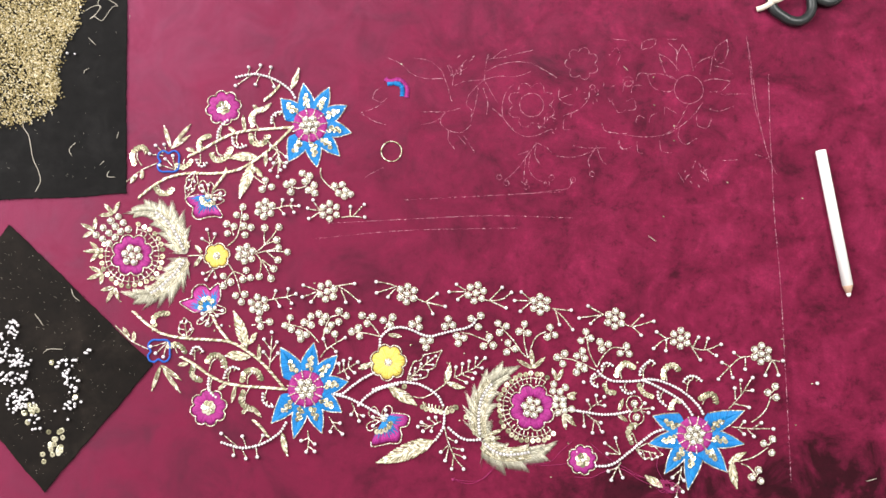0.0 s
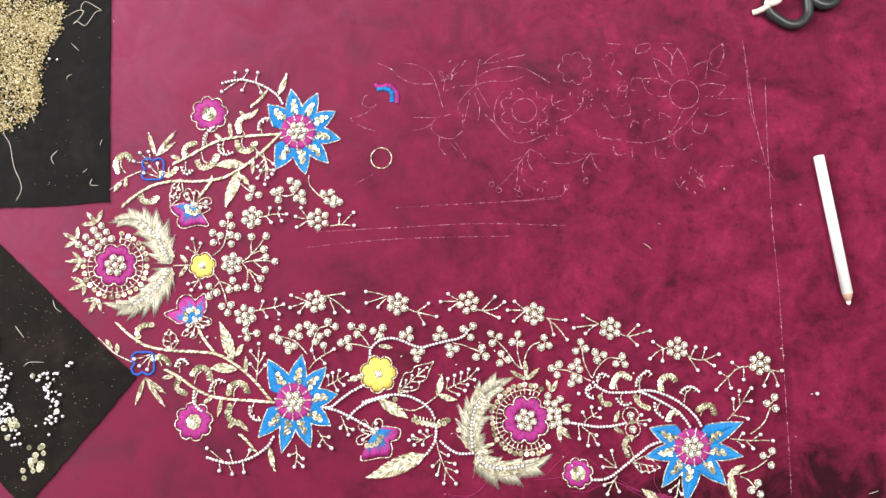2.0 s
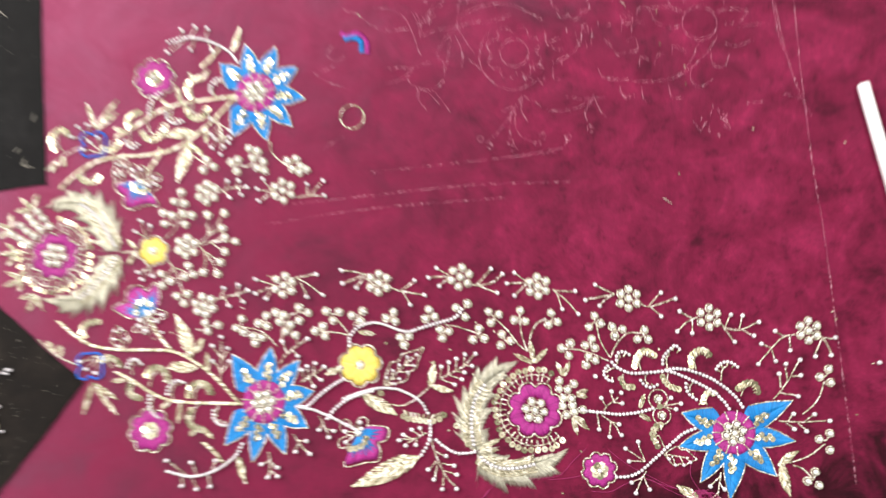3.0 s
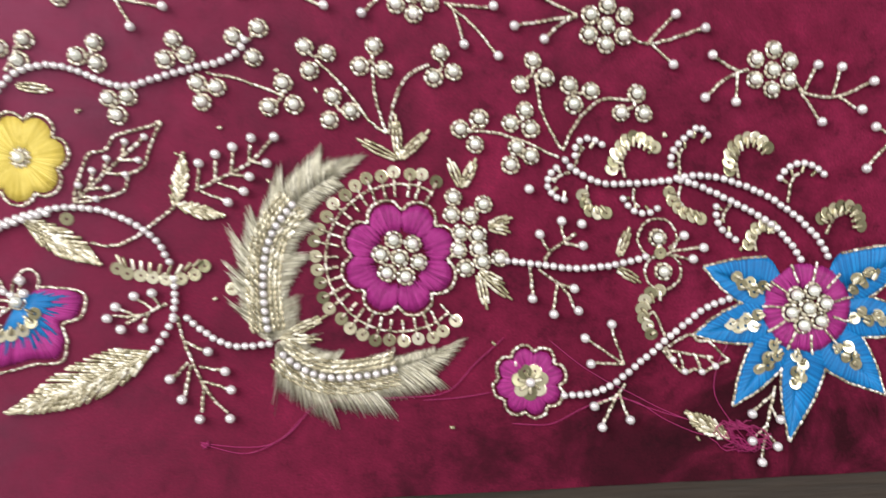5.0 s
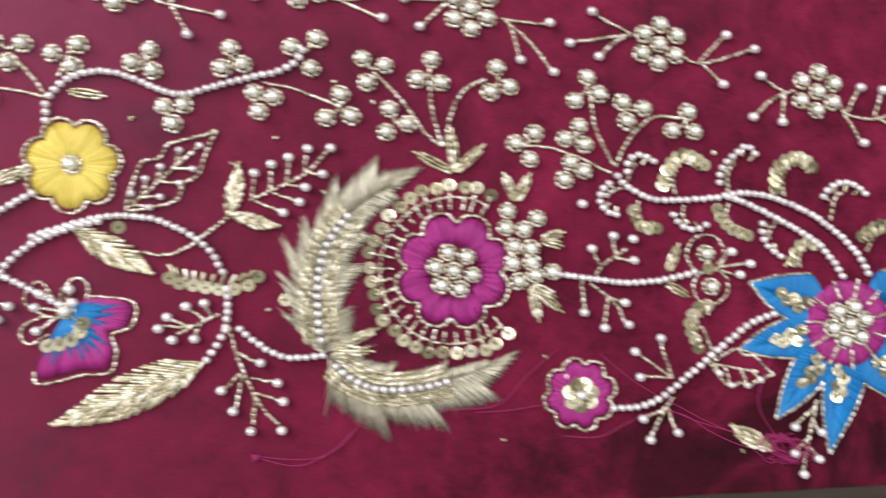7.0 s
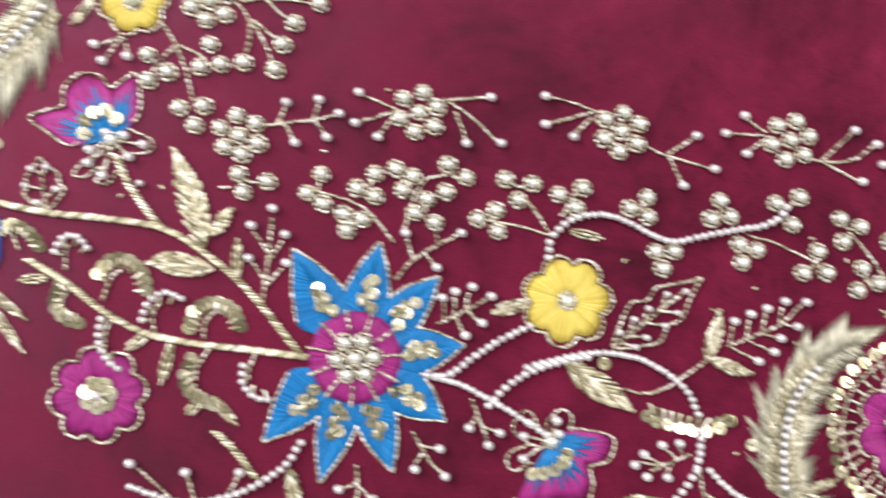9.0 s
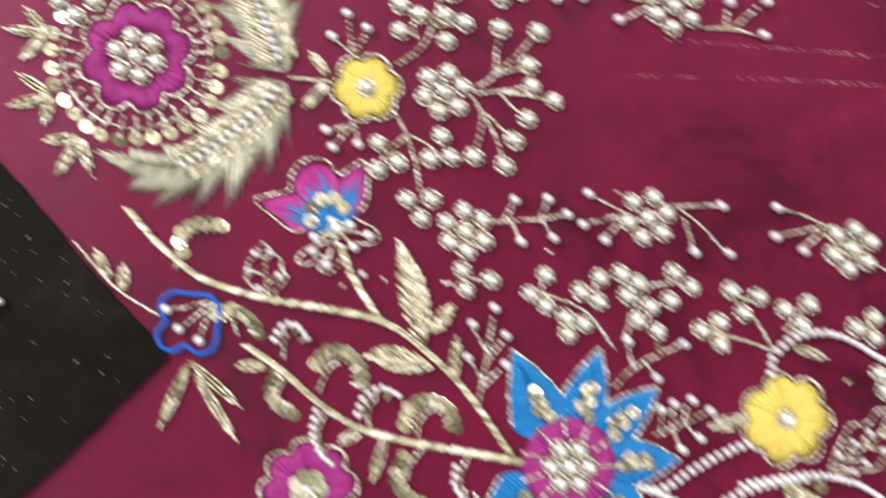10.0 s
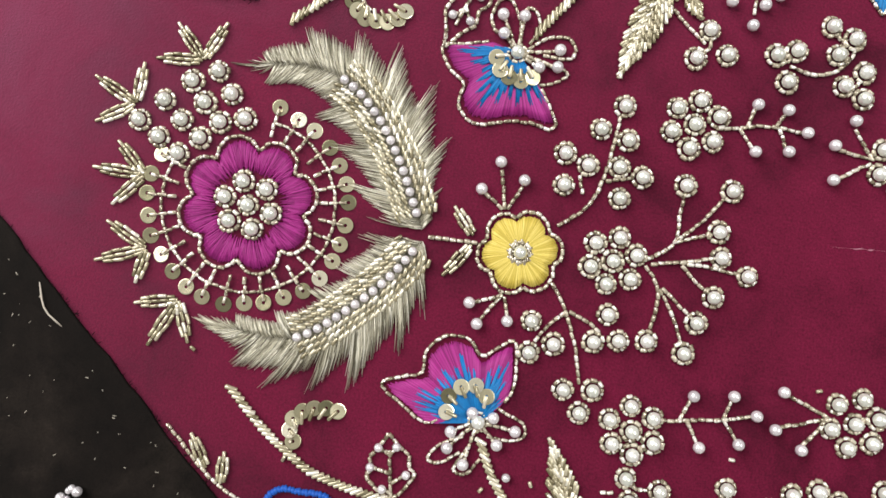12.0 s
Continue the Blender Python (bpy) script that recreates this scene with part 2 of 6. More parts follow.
def thing(name, x, y, label, category, group="", kind=""):
    ob = new(name)
    ob.empty_display_size = 0.002
    ob.location = (x * 0.001, y * 0.001, 0)
    ORIGIN[ob.name] = (x, y)
    return tagged(ob, label, category, group, kind)


def part(name, geo, mat, parent, label="", kind="", smooth=True):
    """One mesh under a thing; geo holds places on the cloth."""
    ob = new(name, geo.mesh(name, mat, ORIGIN[parent.name], smooth))
    ob.parent = parent
    return tagged(ob, label, kind=kind)


def piece(name, me, parent, x, y, z=0.0, turn=0.0, tilt=(0.0, 0.0), scale=(1, 1, 1)):
    """One of many alike pieces that share a mesh."""
    ob = new(name, me)
    o = ORIGIN[parent.name]
    ob.parent = parent
    ob.location = ((x - o[0]) * 0.001, (y - o[1]) * 0.001, z * 0.001)
    ob.rotation_euler = (radians(tilt[0]), radians(tilt[1]), radians(turn))
    ob.scale = scale
    ORIGIN[ob.name] = (x, y)
    return ob


def ball(name, r, mat, rings=9, seg=14):
    bm = bmesh.new()
    bmesh.ops.create_uvsphere(bm, u_segments=seg, v_segments=rings, radius=r * 0.001)
    for f in bm.faces:
        f.smooth = True
    me = bpy.data.meshes.new(name)
    bm.to_mesh(me)
    bm.free()
    me.materials.append(mat)
    return me


def sequin_mesh(r=2.0, hole=0.42, n=20):
    g = Geo()
    rows = ((hole, 0.02), (hole, 0.13), (r * 0.9, 0.16), (r, 0.13), (r, 0.06), (r * 0.9, 0.03))
    for i in range(n):
        a = 2 * math.pi * i / n
        for rr, z in rows:
            g.v.append((rr * math.cos(a), rr * math.sin(a), z))
    k = len(rows)
    for i in range(n):
        j = (i + 1) % n
        for s in range(k):
            t = (s + 1) % k
            g.f.append((i * k + s, j * k + s, j * k + t, i * k + t))
    return g.mesh("sequin", SEQUIN, (0, 0), False)


def ring_mesh(r=2.4, n=8):
    """Short beads threaded round a pearl."""
    g = Geo()
    g.string(np.array([(r * k * math.cos(2 * math.pi * i / n), r * k * math.sin(2 * math.pi * i / n)) for i in range(n + 1) for k in (rng.uniform(0.97, 1.05),)]), 0.52, 0.6)
    return g.mesh("bead_ring", GOLD)


def bugle_mesh():
    g = Geo()
    g.bead((-1.0, 0), (1.0, 0), 0.5, 0.5)
    return g.mesh("bugle_bead", GOLD_PIECE)


SET_PEARL = ball("pearl", 1.74, PEARL)
END_PEARL = ball("pearl", 1.5, WHITE_PEARL)
STRING_PEARL = ball("pearl", 1.17, WHITE_PEARL)
SEED_PEARL = ball("pearl", 1.12, WHITE_PEARL)
RING, SEQ, BUGLE = ring_mesh(), sequin_mesh(), bugle_mesh()


def set_pearl(parent, x, y, lift=0.0):
    """A pearl in a ring of gold beads."""
    ob = piece("pearl", SET_PEARL, parent, x, y, 1.6 + lift, rng.uniform(0, 360))
    ring = piece("bead_ring", RING, ob, x, y, -1.6, rng.uniform(0, 45))
    s = rng.uniform(0.97, 1.1)
    ring.scale = (s, s, 1)


def bead_line(g, pts, length=1.9, r=0.5, z=None):
    xy, d = curve(pts, length)
    g.string(xy, r, z)


def rope(ob, pts, gap=1.45):
    """Bugle beads laid aslant side by side, like a twisted cord."""
    xy, d = curve(pts, gap)
    for c, t in zip(xy, d):
        u = turned(t, 36 + rng.uniform(-6, 6))
        piece("bead", BUGLE, ob, *c, rng.uniform(0.0, 0.25), math.degrees(math.atan2(u[1], u[0])), (0, rng.uniform(-4, 4)), (1.6, 1.2, 1.2))


def sprig(stems, pearls, label="gold-beaded sprig tipped with small pearls on velvet", tips=END_PEARL, name="pearl_sprig"):
    x, y = stems[0][0]
    ob = thing(name, x, y, label, "embroidery sprig", "pearl sprigs")
    for s in stems:
        g = Geo()
        bead_line(g, s)
        part("bead_stem", g, GOLD, ob)
    for px, py in pearls:
        if tips is None:
            set_pearl(ob, px, py)
        else:
            piece("pearl", tips, ob, px, py, 1.4)
    return ob


def branch(stem, *ends):
    """Stems of a sprig: one spine, and a twig from its nearest point behind each end."""
    out = [stem] if len(stem) > 1 else []
    xy, _ = curve(stem, 1.0) if len(stem) > 1 else (np.array(stem), None)
    for e in ends:
        e = np.array(e)
        dist = np.linalg.norm(xy - e, axis=1)
        k = max(0, int(np.argmin(dist)) - int(min(dist) * 0.6))
        a = xy[k]
        if np.linalg.norm(e - a) > 2.5:
            out.append([tuple(a), tuple(e - (e - a) / np.linalg.norm(e - a) * 1.0)])
    return out


def pearl_spray(stem, ends, tips=END_PEARL):
    return sprig(branch(stem, *ends), ends, tips=tips)


def trefoil(pearls, stem=None, label="three ringed pearls sewn close together on velvet"):
    x, y = pearls[0]
    ob = thing("pearl_trefoil", x, y, label, "embroidery cluster", "pearl trefoils")
    for p in pearls:
        set_pearl(ob, *p)
    c = np.mean(np.array(pearls), axis=0)
    g = Geo()
    for p in pearls[:2]:
        bead_line(g, [tuple(c), tuple((np.array(p) + c) / 2)], 1.6)
    part("bead_joint", g, GOLD, ob)
    if stem:
        g = Geo()
        bead_line(g, stem)
        part("bead_stem", g, GOLD, ob)
    return ob


def rosette(c, turn=0.0, r=6.2):
    ob = thing("pearl_rosette", *c, "seven ringed pearls sewn as a rosette on velvet", "embroidery rosette", "pearl rosettes")
    set_pearl(ob, *c)
    for i in range(6):
        a = radians(turn + 60 * i)
        k = r * rng.uniform(0.95, 1.05)
        set_pearl(ob, c[0] + k * math.cos(a), c[1] + k * math.sin(a))
    return ob


def pearl_string(pts, step=2.48, label="curved string of small white pearls sewn on velvet"):
    ob = thing("pearl_string", *pts[0], label, "pearl string", "pearl strings")
    xy, _ = curve(pts, step)
    for x, y in xy:
        piece("pearl", STRING_PEARL, ob, x + rng.uniform(-0.12, 0.12), y + rng.uniform(-0.12, 0.12), 1.2, rng.uniform(0, 90))
    return ob


def cord(pts, label="twisted gold bead cord forming a stem on velvet"):
    ob = thing("embroidered_vine", *pts[0], label, "embroidered vine", "beaded vines")
    rope(ob, pts)
    return ob


def stem(pts):
    ob = thing("embroidered_vine", *pts[0], "thin vine of gold tube beads on velvet", "embroidered vine", "beaded vines")
    g = Geo()
    bead_line(g, pts)
    part("bead_line", g, GOLD, ob)
    return ob


def bugle_leaf(base, tip, width, label="bead leaf of slanted gold bugle beads on velvet"):
    """Two rows of slanted beads either side of a midrib."""
    ob = thing("bead_leaf", *base, label, "bead leaf", "bead leaves")
    a, b = np.array(base), np.array(tip)
    n = np.linalg.norm(b - a)
    d = (b - a) / n
    side = np.array((-d[1], d[0]))
    bend = rng.uniform(-0.04, 0.04) * n
    for s in (-1, 1):
        t = 0.0 if s > 0 else 0.5 / n
        while t < 0.985:
            half = width / 2 * math.sin(math.pi * min(1.0, 0.10 + 0.90 * t) ** 0.72) ** 0.8
            lean = rng.uniform(27, 34)
            long = max(1.8, half / math.sin(radians(lean)) * (1 - 0.35 * t))
            long = min(long, (1 - t) * n * 1.15 + 0.8)
            u = turned(d, s * lean * (1 - 0.45 * t))
            root = a + d * n * t + side * bend * math.sin(math.pi * t)
            count = max(1, round(long / 2.5))
            for k in range(count):
                c = root + u * (k + 0.5) * long / count
                piece("bead", BUGLE, ob, *c, 0.45 * (1 - k / count), math.degrees(math.atan2(u[1], u[0])) + rng.uniform(-4, 4), (0, rng.uniform(-4, 4)), (long / count / 2 * 0.96, 1.02, 1.0))
            t += rng.uniform(1.15, 1.4) / math.sin(radians(lean)) * 0.62 / n
    piece("bead", BUGLE, ob, *(a + d * (n - 0.6)), 0.1, math.degrees(math.atan2(d[1], d[0])), (0, 0), (1.2, 0.9, 0.9))
    return ob


def slim_leaf(base, tip, beads=3, label="slim leaf of gold bugle beads on velvet"):
    """A few long beads fanned side by side."""
    ob = thing("bead_leaf", *base, label, "bead leaf", "bead leaves")
    a, b = np.array(base), np.array(tip)
    n = np.linalg.norm(b - a)
    d = (b - a) / n
    side = np.array((-d[1], d[0]))
    for k in range(beads):
        f = k - (beads - 1) / 2
        m = 1 - 0.22 * abs(f)
        steps = max(2, round(n * m / 2.4))
        for i in range(steps):
            t = (i + 0.6) / steps * m + 0.06 * abs(f)
            c = a + d * n * min(t, 0.95) + side * f * 1.05 * (0.35 + math.sin(math.pi * min(1, t)) * 0.8)
            u = turned(d, f * 8 * (1 - 2 * t) + rng.uniform(-6, 6))
            piece("bead", BUGLE, ob, *c, 0.05, math.degrees(math.atan2(u[1], u[0])), (0, 0), (n * m / steps / 2 * 0.96, 0.95, 0.95))
    return ob


def leaf_fan(node_at, *tips):
    for t in tips:
        slim_leaf(node_at, t, 3)


def outline_leaf(base, tip, width, pearls, label="open bead-outlined leaf with pearls inside on velvet"):
    ob = thing("outline_leaf", *base, label, "bead leaf", "outlined leaves")
    a, b = np.array(base), np.array(tip)
    d = b - a
    side = np.array((-d[1], d[0])) / np.linalg.norm(d)
    for s in (-1, 1):
        pts = []
        for i in range(9):
            t = i / 8
            w = width / 2 * math.sin(math.pi * t ** 0.8) * (1 + 0.22 * math.cos(t * 6 * math.pi))
            pts.append(tuple(a + d * t + side * s * w))
        g = Geo()
        bead_line(g, pts, 1.9)
        part("bead_outline", g, GOLD, ob)
    g = Geo()
    bead_line(g, [base, tuple(a + d * 0.75)], 2.2)
    part("bead_vein", g, GOLD, ob)
    for p in pearls:
        q = np.array(p)
        t = max(0.08, np.dot(q - a, d) / np.dot(d, d) - 0.12)
        g = Geo()
        bead_line(g, [tuple(a + d * t), p], 1.9)
        part("bead_vein", g, GOLD, ob)
    for p in pearls:
        piece("pearl", SEED_PEARL, ob, *p, 1.15)
    return ob


def curl(kind, pts, foot, group=""):
    """A comma of sequins or seed pearls with beads fanning in from its foot."""
    word = "sequins" if kind == "sequin" else "seed pearls"
    ob = thing("sequin_curl" if kind == "sequin" else "pearl_curl", *foot, f"curled frond of {'gold ' if kind == 'sequin' else 'small '}{word} and bugle beads", "embroidery curl", "curled fronds")
    xy, d = curve(pts, 2.75 if kind == "sequin" else 2.4)
    f = np.array(foot)
    mid = xy[len(xy) // 2]
    for i, (p, t) in enumerate(zip(xy, d)):
        if kind == "sequin":
            piece("sequin", SEQ, ob, *p, 0.55, math.degrees(math.atan2(t[1], t[0])), (rng.uniform(-10, 10), rng.uniform(8, 15)))
        else:
            piece("pearl", SEED_PEARL, ob, *p, 1.1)
        if i % 2 == 0 or kind == "sequin":
            inner = p + (f * 0.5 + np.array(pts[0]) * 0.2 + np.array(pts[-1]) * 0.3 - p) * 0.42
            v = inner - p
            n = np.linalg.norm(v)
            if n > 1.0:
                e = p + v / n * min(n, 3.2)
                c = (p + e) / 2
                piece("bead", BUGLE, ob, *c, 0.55, math.degrees(math.atan2(v[1], v[0])), (0, 0), (min(n, 3.2) / 2, 1, 1))
    g = Geo()
    bead_line(g, [foot, tuple((f + np.array(pts[0])) / 2 * 0.6 + mid * 0.4), tuple(mid * 0.75 + f * 0.25)], 2.0)
    part("bead_stem", g, GOLD, ob)
    return ob


def satin_sector(parent, mat, c, a0, a1, r_in, outer, label="", z=0.5, name="petal"):
    """One petal of satin stitch: fine threads side by side from a ragged inner edge to the rim."""
    g = Geo()
    n = max(10, int((a1 - a0) * outer((a0 + a1) / 2) / 0.24))
    under = [(c[0] + r_in * 1.06 * math.cos(a), c[1] + r_in * 1.06 * math.sin(a)) for a in np.linspace(a1, a0, 6)]
    under += [(c[0] + outer(a) * 0.96 * math.cos(a), c[1] + outer(a) * 0.96 * math.sin(a)) for a in np.linspace(a0, a1, 12)]
    g.slab(under, 0.0, z * 0.7)
    mid = (a0 + a1) / 2
    for i in range(-1, n + 1):
        a = a0 + (a1 - a0) * (i + rng.uniform(0.2, 0.8)) / n
        b = a + (mid - a) * 0.12 + rng.uniform(-0.03, 0.03)
        r0, r1 = r_in * rng.uniform(0.86, 1.14), outer(a) * rng.uniform(0.96, 1.0)
        pts = [(c[0] + (r0 + (r1 - r0) * t) * math.cos(b + (a - b) * t), c[1] + (r0 + (r1 - r0) * t) * math.sin(b + (a - b) * t)) for t in (0, 0.3, 0.7, 1)]
        g.thread(pts, 0.4, z * 0.72, 0.35 + rng.uniform(-0.05, 0.05))
    return part(name, g, mat, parent, label)


def scallop(r, n, turn, depth=0.23):
    return lambda a: r * (1 - depth + depth * abs(math.cos(n * (a - turn) / 2)) ** 0.62)


def round_flower(c, r, n, turn, mat, hole, middle, colour):
    """A scalloped satin flower edged with beads."""
    ob = thing("satin_flower", *c, f"{colour} satin-stitch flower edged with gold beads", "embroidered flower", "satin flowers")
    outer = scallop(r, n, turn)
    for i in range(n):
        a = turn + 2 * math.pi * i / n
        satin_sector(ob, mat, c, a - math.pi / n, a + math.pi / n, hole, outer)
    g = Geo()
    edge = [((c[0] + (outer(a) + 1.1) * math.cos(a)), c[1] + (outer(a) + 1.1) * math.sin(a)) for a in np.linspace(turn, turn + 2 * math.pi, n * 8 + 1)]
    bead_line(g, edge, 1.8, 0.5)
    part("bead_edging", g, GOLD, ob, "edging of gold tube beads")
    if middle == "rosette":
        set_pearl(ob, *c)
        for i in range(6):
            a = turn + 0.5 + i * math.pi / 3
            set_pearl(ob, c[0] + 6.0 * math.cos(a), c[1] + 6.0 * math.sin(a))
    elif middle == "pearl":
        set_pearl(ob, *c)
        g = Geo()
        for i in range(12):
            a = i * math.pi / 6
            g.bead((c[0] + 1.6 * math.cos(a), c[1] + 1.6 * math.sin(a)), (c[0] + 3.4 * math.cos(a), c[1] + 3.4 * math.sin(a)), 0.42, 0.7, 0.5)
        part("bead_eye", g, GOLD, ob)
    else:
        for i in range(7):
            a = turn + i * 2 * math.pi / 7
            piece("sequin", SEQ, ob, c[0] + 3.6 * math.cos(a), c[1] + 3.6 * math.sin(a), 0.85, rng.uniform(0, 90), (rng.uniform(-10, 10), rng.uniform(-10, 10)), (1.15, 1.15, 1))
            piece("bead", BUGLE, ob, c[0] + 2.6 * math.cos(a), c[1] + 2.6 * math.sin(a), 1.1, math.degrees(a), (0, 0), (1.1, 1, 1))
        piece("pearl", END_PEARL, ob, *c, 2.0)
    return ob


def sequin_halo(ob_c, r_bead, r_seq, a0, a1, n):
    """A fringe of sequins on bead spokes round a flower; a0 to a1 degrees."""
    ob = thing("sequin_fringe", *ob_c, "fringe of gold sequins on bead spokes around a flower", "sequin fringe")
    arc = []
    for i in range(n):
        a = radians(a0 + (a1 - a0) * i / (n - 1) + rng.uniform(-1, 1))
        u = np.array((math.cos(a), math.sin(a)))
        c = np.array(ob_c)
        k = rng.uniform(0.98, 1.03)
        piece("sequin", SEQ, ob, *(c + u * r_seq * k), 0.2, rng.uniform(0, 360), (rng.uniform(-7, 7), rng.uniform(-7, 7)))
        g = Geo()
        bead_line(g, [tuple(c + u * r_bead), tuple(c + u * (r_seq * k - 0.2))], 2.1, 0.46, 0.75)
        part("bead_spoke", g, GOLD, ob)
        arc.append(tuple(c + u * (r_bead + (r_seq - r_bead) * 0.55)))
    g = Geo()
    bead_line(g, arc, 1.9, 0.42)
    part("bead_arc", g, GOLD, ob)
    return ob


def star_flower(c, tips, r_mid, turn=0.2):
    """Pointed blue petals round a magenta middle with pearls."""
    ob = thing("star_flower", *c, "blue and magenta star-shaped satin flower with pearl centre", "embroidered flower", "star flowers")
    c0 = np.array(c)
    angles = [math.atan2(t[1] - c[1], t[0] - c[0]) for t in tips]
    for k, t in enumerate(tips):
        t = np.array(t)
        a = angles[k]
        ahead = min((b - a) % (2 * math.pi) for i, b in enumerate(angles) if i != k)
        behind = min((a - b) % (2 * math.pi) for i, b in enumerate(angles) if i != k)
        n = np.linalg.norm(t - c0)
        g, edge = Geo(), Geo()
        base = c0 + (t - c0) / n * r_mid * 0.8
        sides, rows = [], 30
        for s in (-1, 1):
            half = min(0.52, (ahead if s > 0 else behind) * 0.52)
            foot = c0 + turned((t - c0) / n, s * math.degrees(half)) * r_mid * 0.86
            wide = c0 + turned((t - c0) / n, s * math.degrees(half) * 1.02) * (r_mid * 1.42)
            sides.append((foot, wide))
            line = [foot, wide, wide * 0.52 + t * 0.48 + turned((t - c0) / n, s * 90) * 1.0, t]
            xy, _ = curve([tuple(p) for p in line], 0.3)
            for i, e in enumerate(xy):
                f = i / (len(xy) - 1)
                root = base + (t - base) * max(0.0, (f - 0.10)) * 0.90
                g.thread([root, root * 0.6 + e * 0.4 + turned(e - root, 4) * 0.0, root * 0.2 + e * 0.8, e], 0.42, 0.3 + rng.uniform(0, 0.08), 0.42)
            bead_line(edge, [tuple(p) for p in line[1:3]] + [tuple(t)], 2.0, 0.45)
        (fa, wa), (fb, wb) = sides
        g.slab([tuple(fa), tuple(wa), tuple(wa * 0.55 + t * 0.45), tuple(t * 0.97 + c0 * 0.03), tuple(wb * 0.55 + t * 0.45), tuple(wb), tuple(fb)], 0.0, 0.3)
        petal = part("petal", g, BLUE, ob, "pointed bright blue satin petal")
        ORIGIN[petal.name] = ORIGIN[ob.name]
        part("bead_edging", edge, GOLD, petal)
        u = (t - c0) / n
        side = np.array((-u[1], u[0]))
        for i in range(5):
            p = c0 + u * (r_mid * 1.12 + i * 2.1 + rng.uniform(-0.5, 0.5)) + side * (1.6 if i % 2 else -1.6) * (1 - i * 0.12) * rng.uniform(0.7, 1.2)
            piece("sequin", SEQ, ob, *p, 1.05, rng.uniform(0, 360), (rng.uniform(-24, 24), rng.uniform(-24, 24)), (0.95, 0.95, 1))
            for k in range(2):
                q = p - u * rng.uniform(0.4, 1.6) + side * rng.uniform(-0.9, 0.9)
                piece("bead", BUGLE, ob, *q, 1.25, math.degrees(a) + rng.uniform(-35, 35), (0, 0), (1.1, 0.95, 0.95))
    outer = scallop(r_mid, 8, turn, 0.05)
    for i in range(8):
        a = turn + 2 * math.pi * i / 8
        satin_sector(ob, MAGENTA, c, a - math.pi / 8, a + math.pi / 8, 7.0, outer, "magenta satin sector", 1.25, "middle_sector")
    for i in range(11):
        a = turn + 2 * math.pi * i / 11
        g = Geo()
        bead_line(g, [(c[0] + 8.4 * math.cos(a), c[1] + 8.4 * math.sin(a)), (c[0] + (r_mid + 0.6) * math.cos(a), c[1] + (r_mid + 0.6) * math.sin(a))], 2.0, 0.45, 1.75)
        part("bead_ray", g, GOLD, ob)
    set_pearl(ob, *c, 0.7)
    for i in range(6):
        a = turn + i * math.pi / 3
        set_pearl(ob, c[0] + 5.7 * math.cos(a), c[1] + 5.7 * math.sin(a), 0.7)
    return ob


def feather(rib, left, right, pearls, label="large curved feather leaf of gold zari thread"):
    """Zari threads run from the midrib into pointed lobes; left and right give the lobe tips from base to tip."""
    ob = thing("feather_leaf", *rib[0], label, "embroidered leaf", "feather leaves")
    xy, d = curve(rib, 0.19)
    n = len(xy) - 1
    tip = np.array(rib[-1])
    for tips in (left, right):
        tips = [np.array(t) for t in tips] + [tip]
        roots = [int(np.argmin(np.linalg.norm(xy - t, axis=1))) for t in tips]
        roots = [max(2, r - int(np.linalg.norm(t - xy[r]) / 0.19 * 0.62)) for r, t in zip(roots, tips)]
        roots[-1] = int(n * 0.86)
        for k in range(1, len(roots)):
            roots[k] = max(roots[k], roots[k - 1] + 4)
        reach = [t - xy[min(r, n)] for r, t in zip(roots, tips)]
        first = 0
        for k, (r, v) in enumerate(zip(roots, reach)):
            g = Geo()
            was = reach[k - 1] if k else v * 0.55
            for i in range(first, min(r, n) + 1):
                f = (i - first) / max(1, r - first)
                for layer in (1.0, 0.95, 0.8, 0.5):
                    w = was * (1 - f) + v * f
                    ln = (0.66 + 0.42 * f ** 1.6) * layer * rng.uniform(0.88, 1.03)
                    root = xy[i] + np.array((rng.uniform(-0.3, 0.3), rng.uniform(-0.3, 0.3)))
                    e = root + turned(w, rng.uniform(-2.5, 2.5)) * ln
                    bow = np.array((-(e - root)[1], (e - root)[0])) * 0.05 * (1 if tips[0] is not right[0] else -1)
                    g.thread([root, root * 0.62 + e * 0.38 + bow, root * 0.28 + e * 0.72 + bow * 0.8, e], 0.2, 0.15 + rng.uniform(0, 0.45) + 0.3 * (1 - layer), 0.35)
            part("lobe", g, ZARI, ob)
            first = min(r, n) + 1
    a, b = pearls
    pts = [tuple(xy[int(n * (a + (b - a) * i / 8))]) for i in range(9)]
    row, dd = curve(pts, 2.75)
    for p in row:
        piece("pearl", STRING_PEARL, ob, *p, 1.5)
    lay, ld = curve(pts, 1.75)
    for s in (-1, 1):
        for j in (0, 1, 2):
            for p, t in zip(lay, ld):
                nrm = np.array((-t[1], t[0]))
                c = p + nrm * s * (1.9 + 1.5 * j) + t * rng.uniform(-0.4, 0.4)
                u = turned(t, s * 22)
                piece("bead", BUGLE, ob, *c, 0.75 - 0.2 * j, math.degrees(math.atan2(u[1], u[0])), (0, 0), (1.1, 1, 1))
    return ob


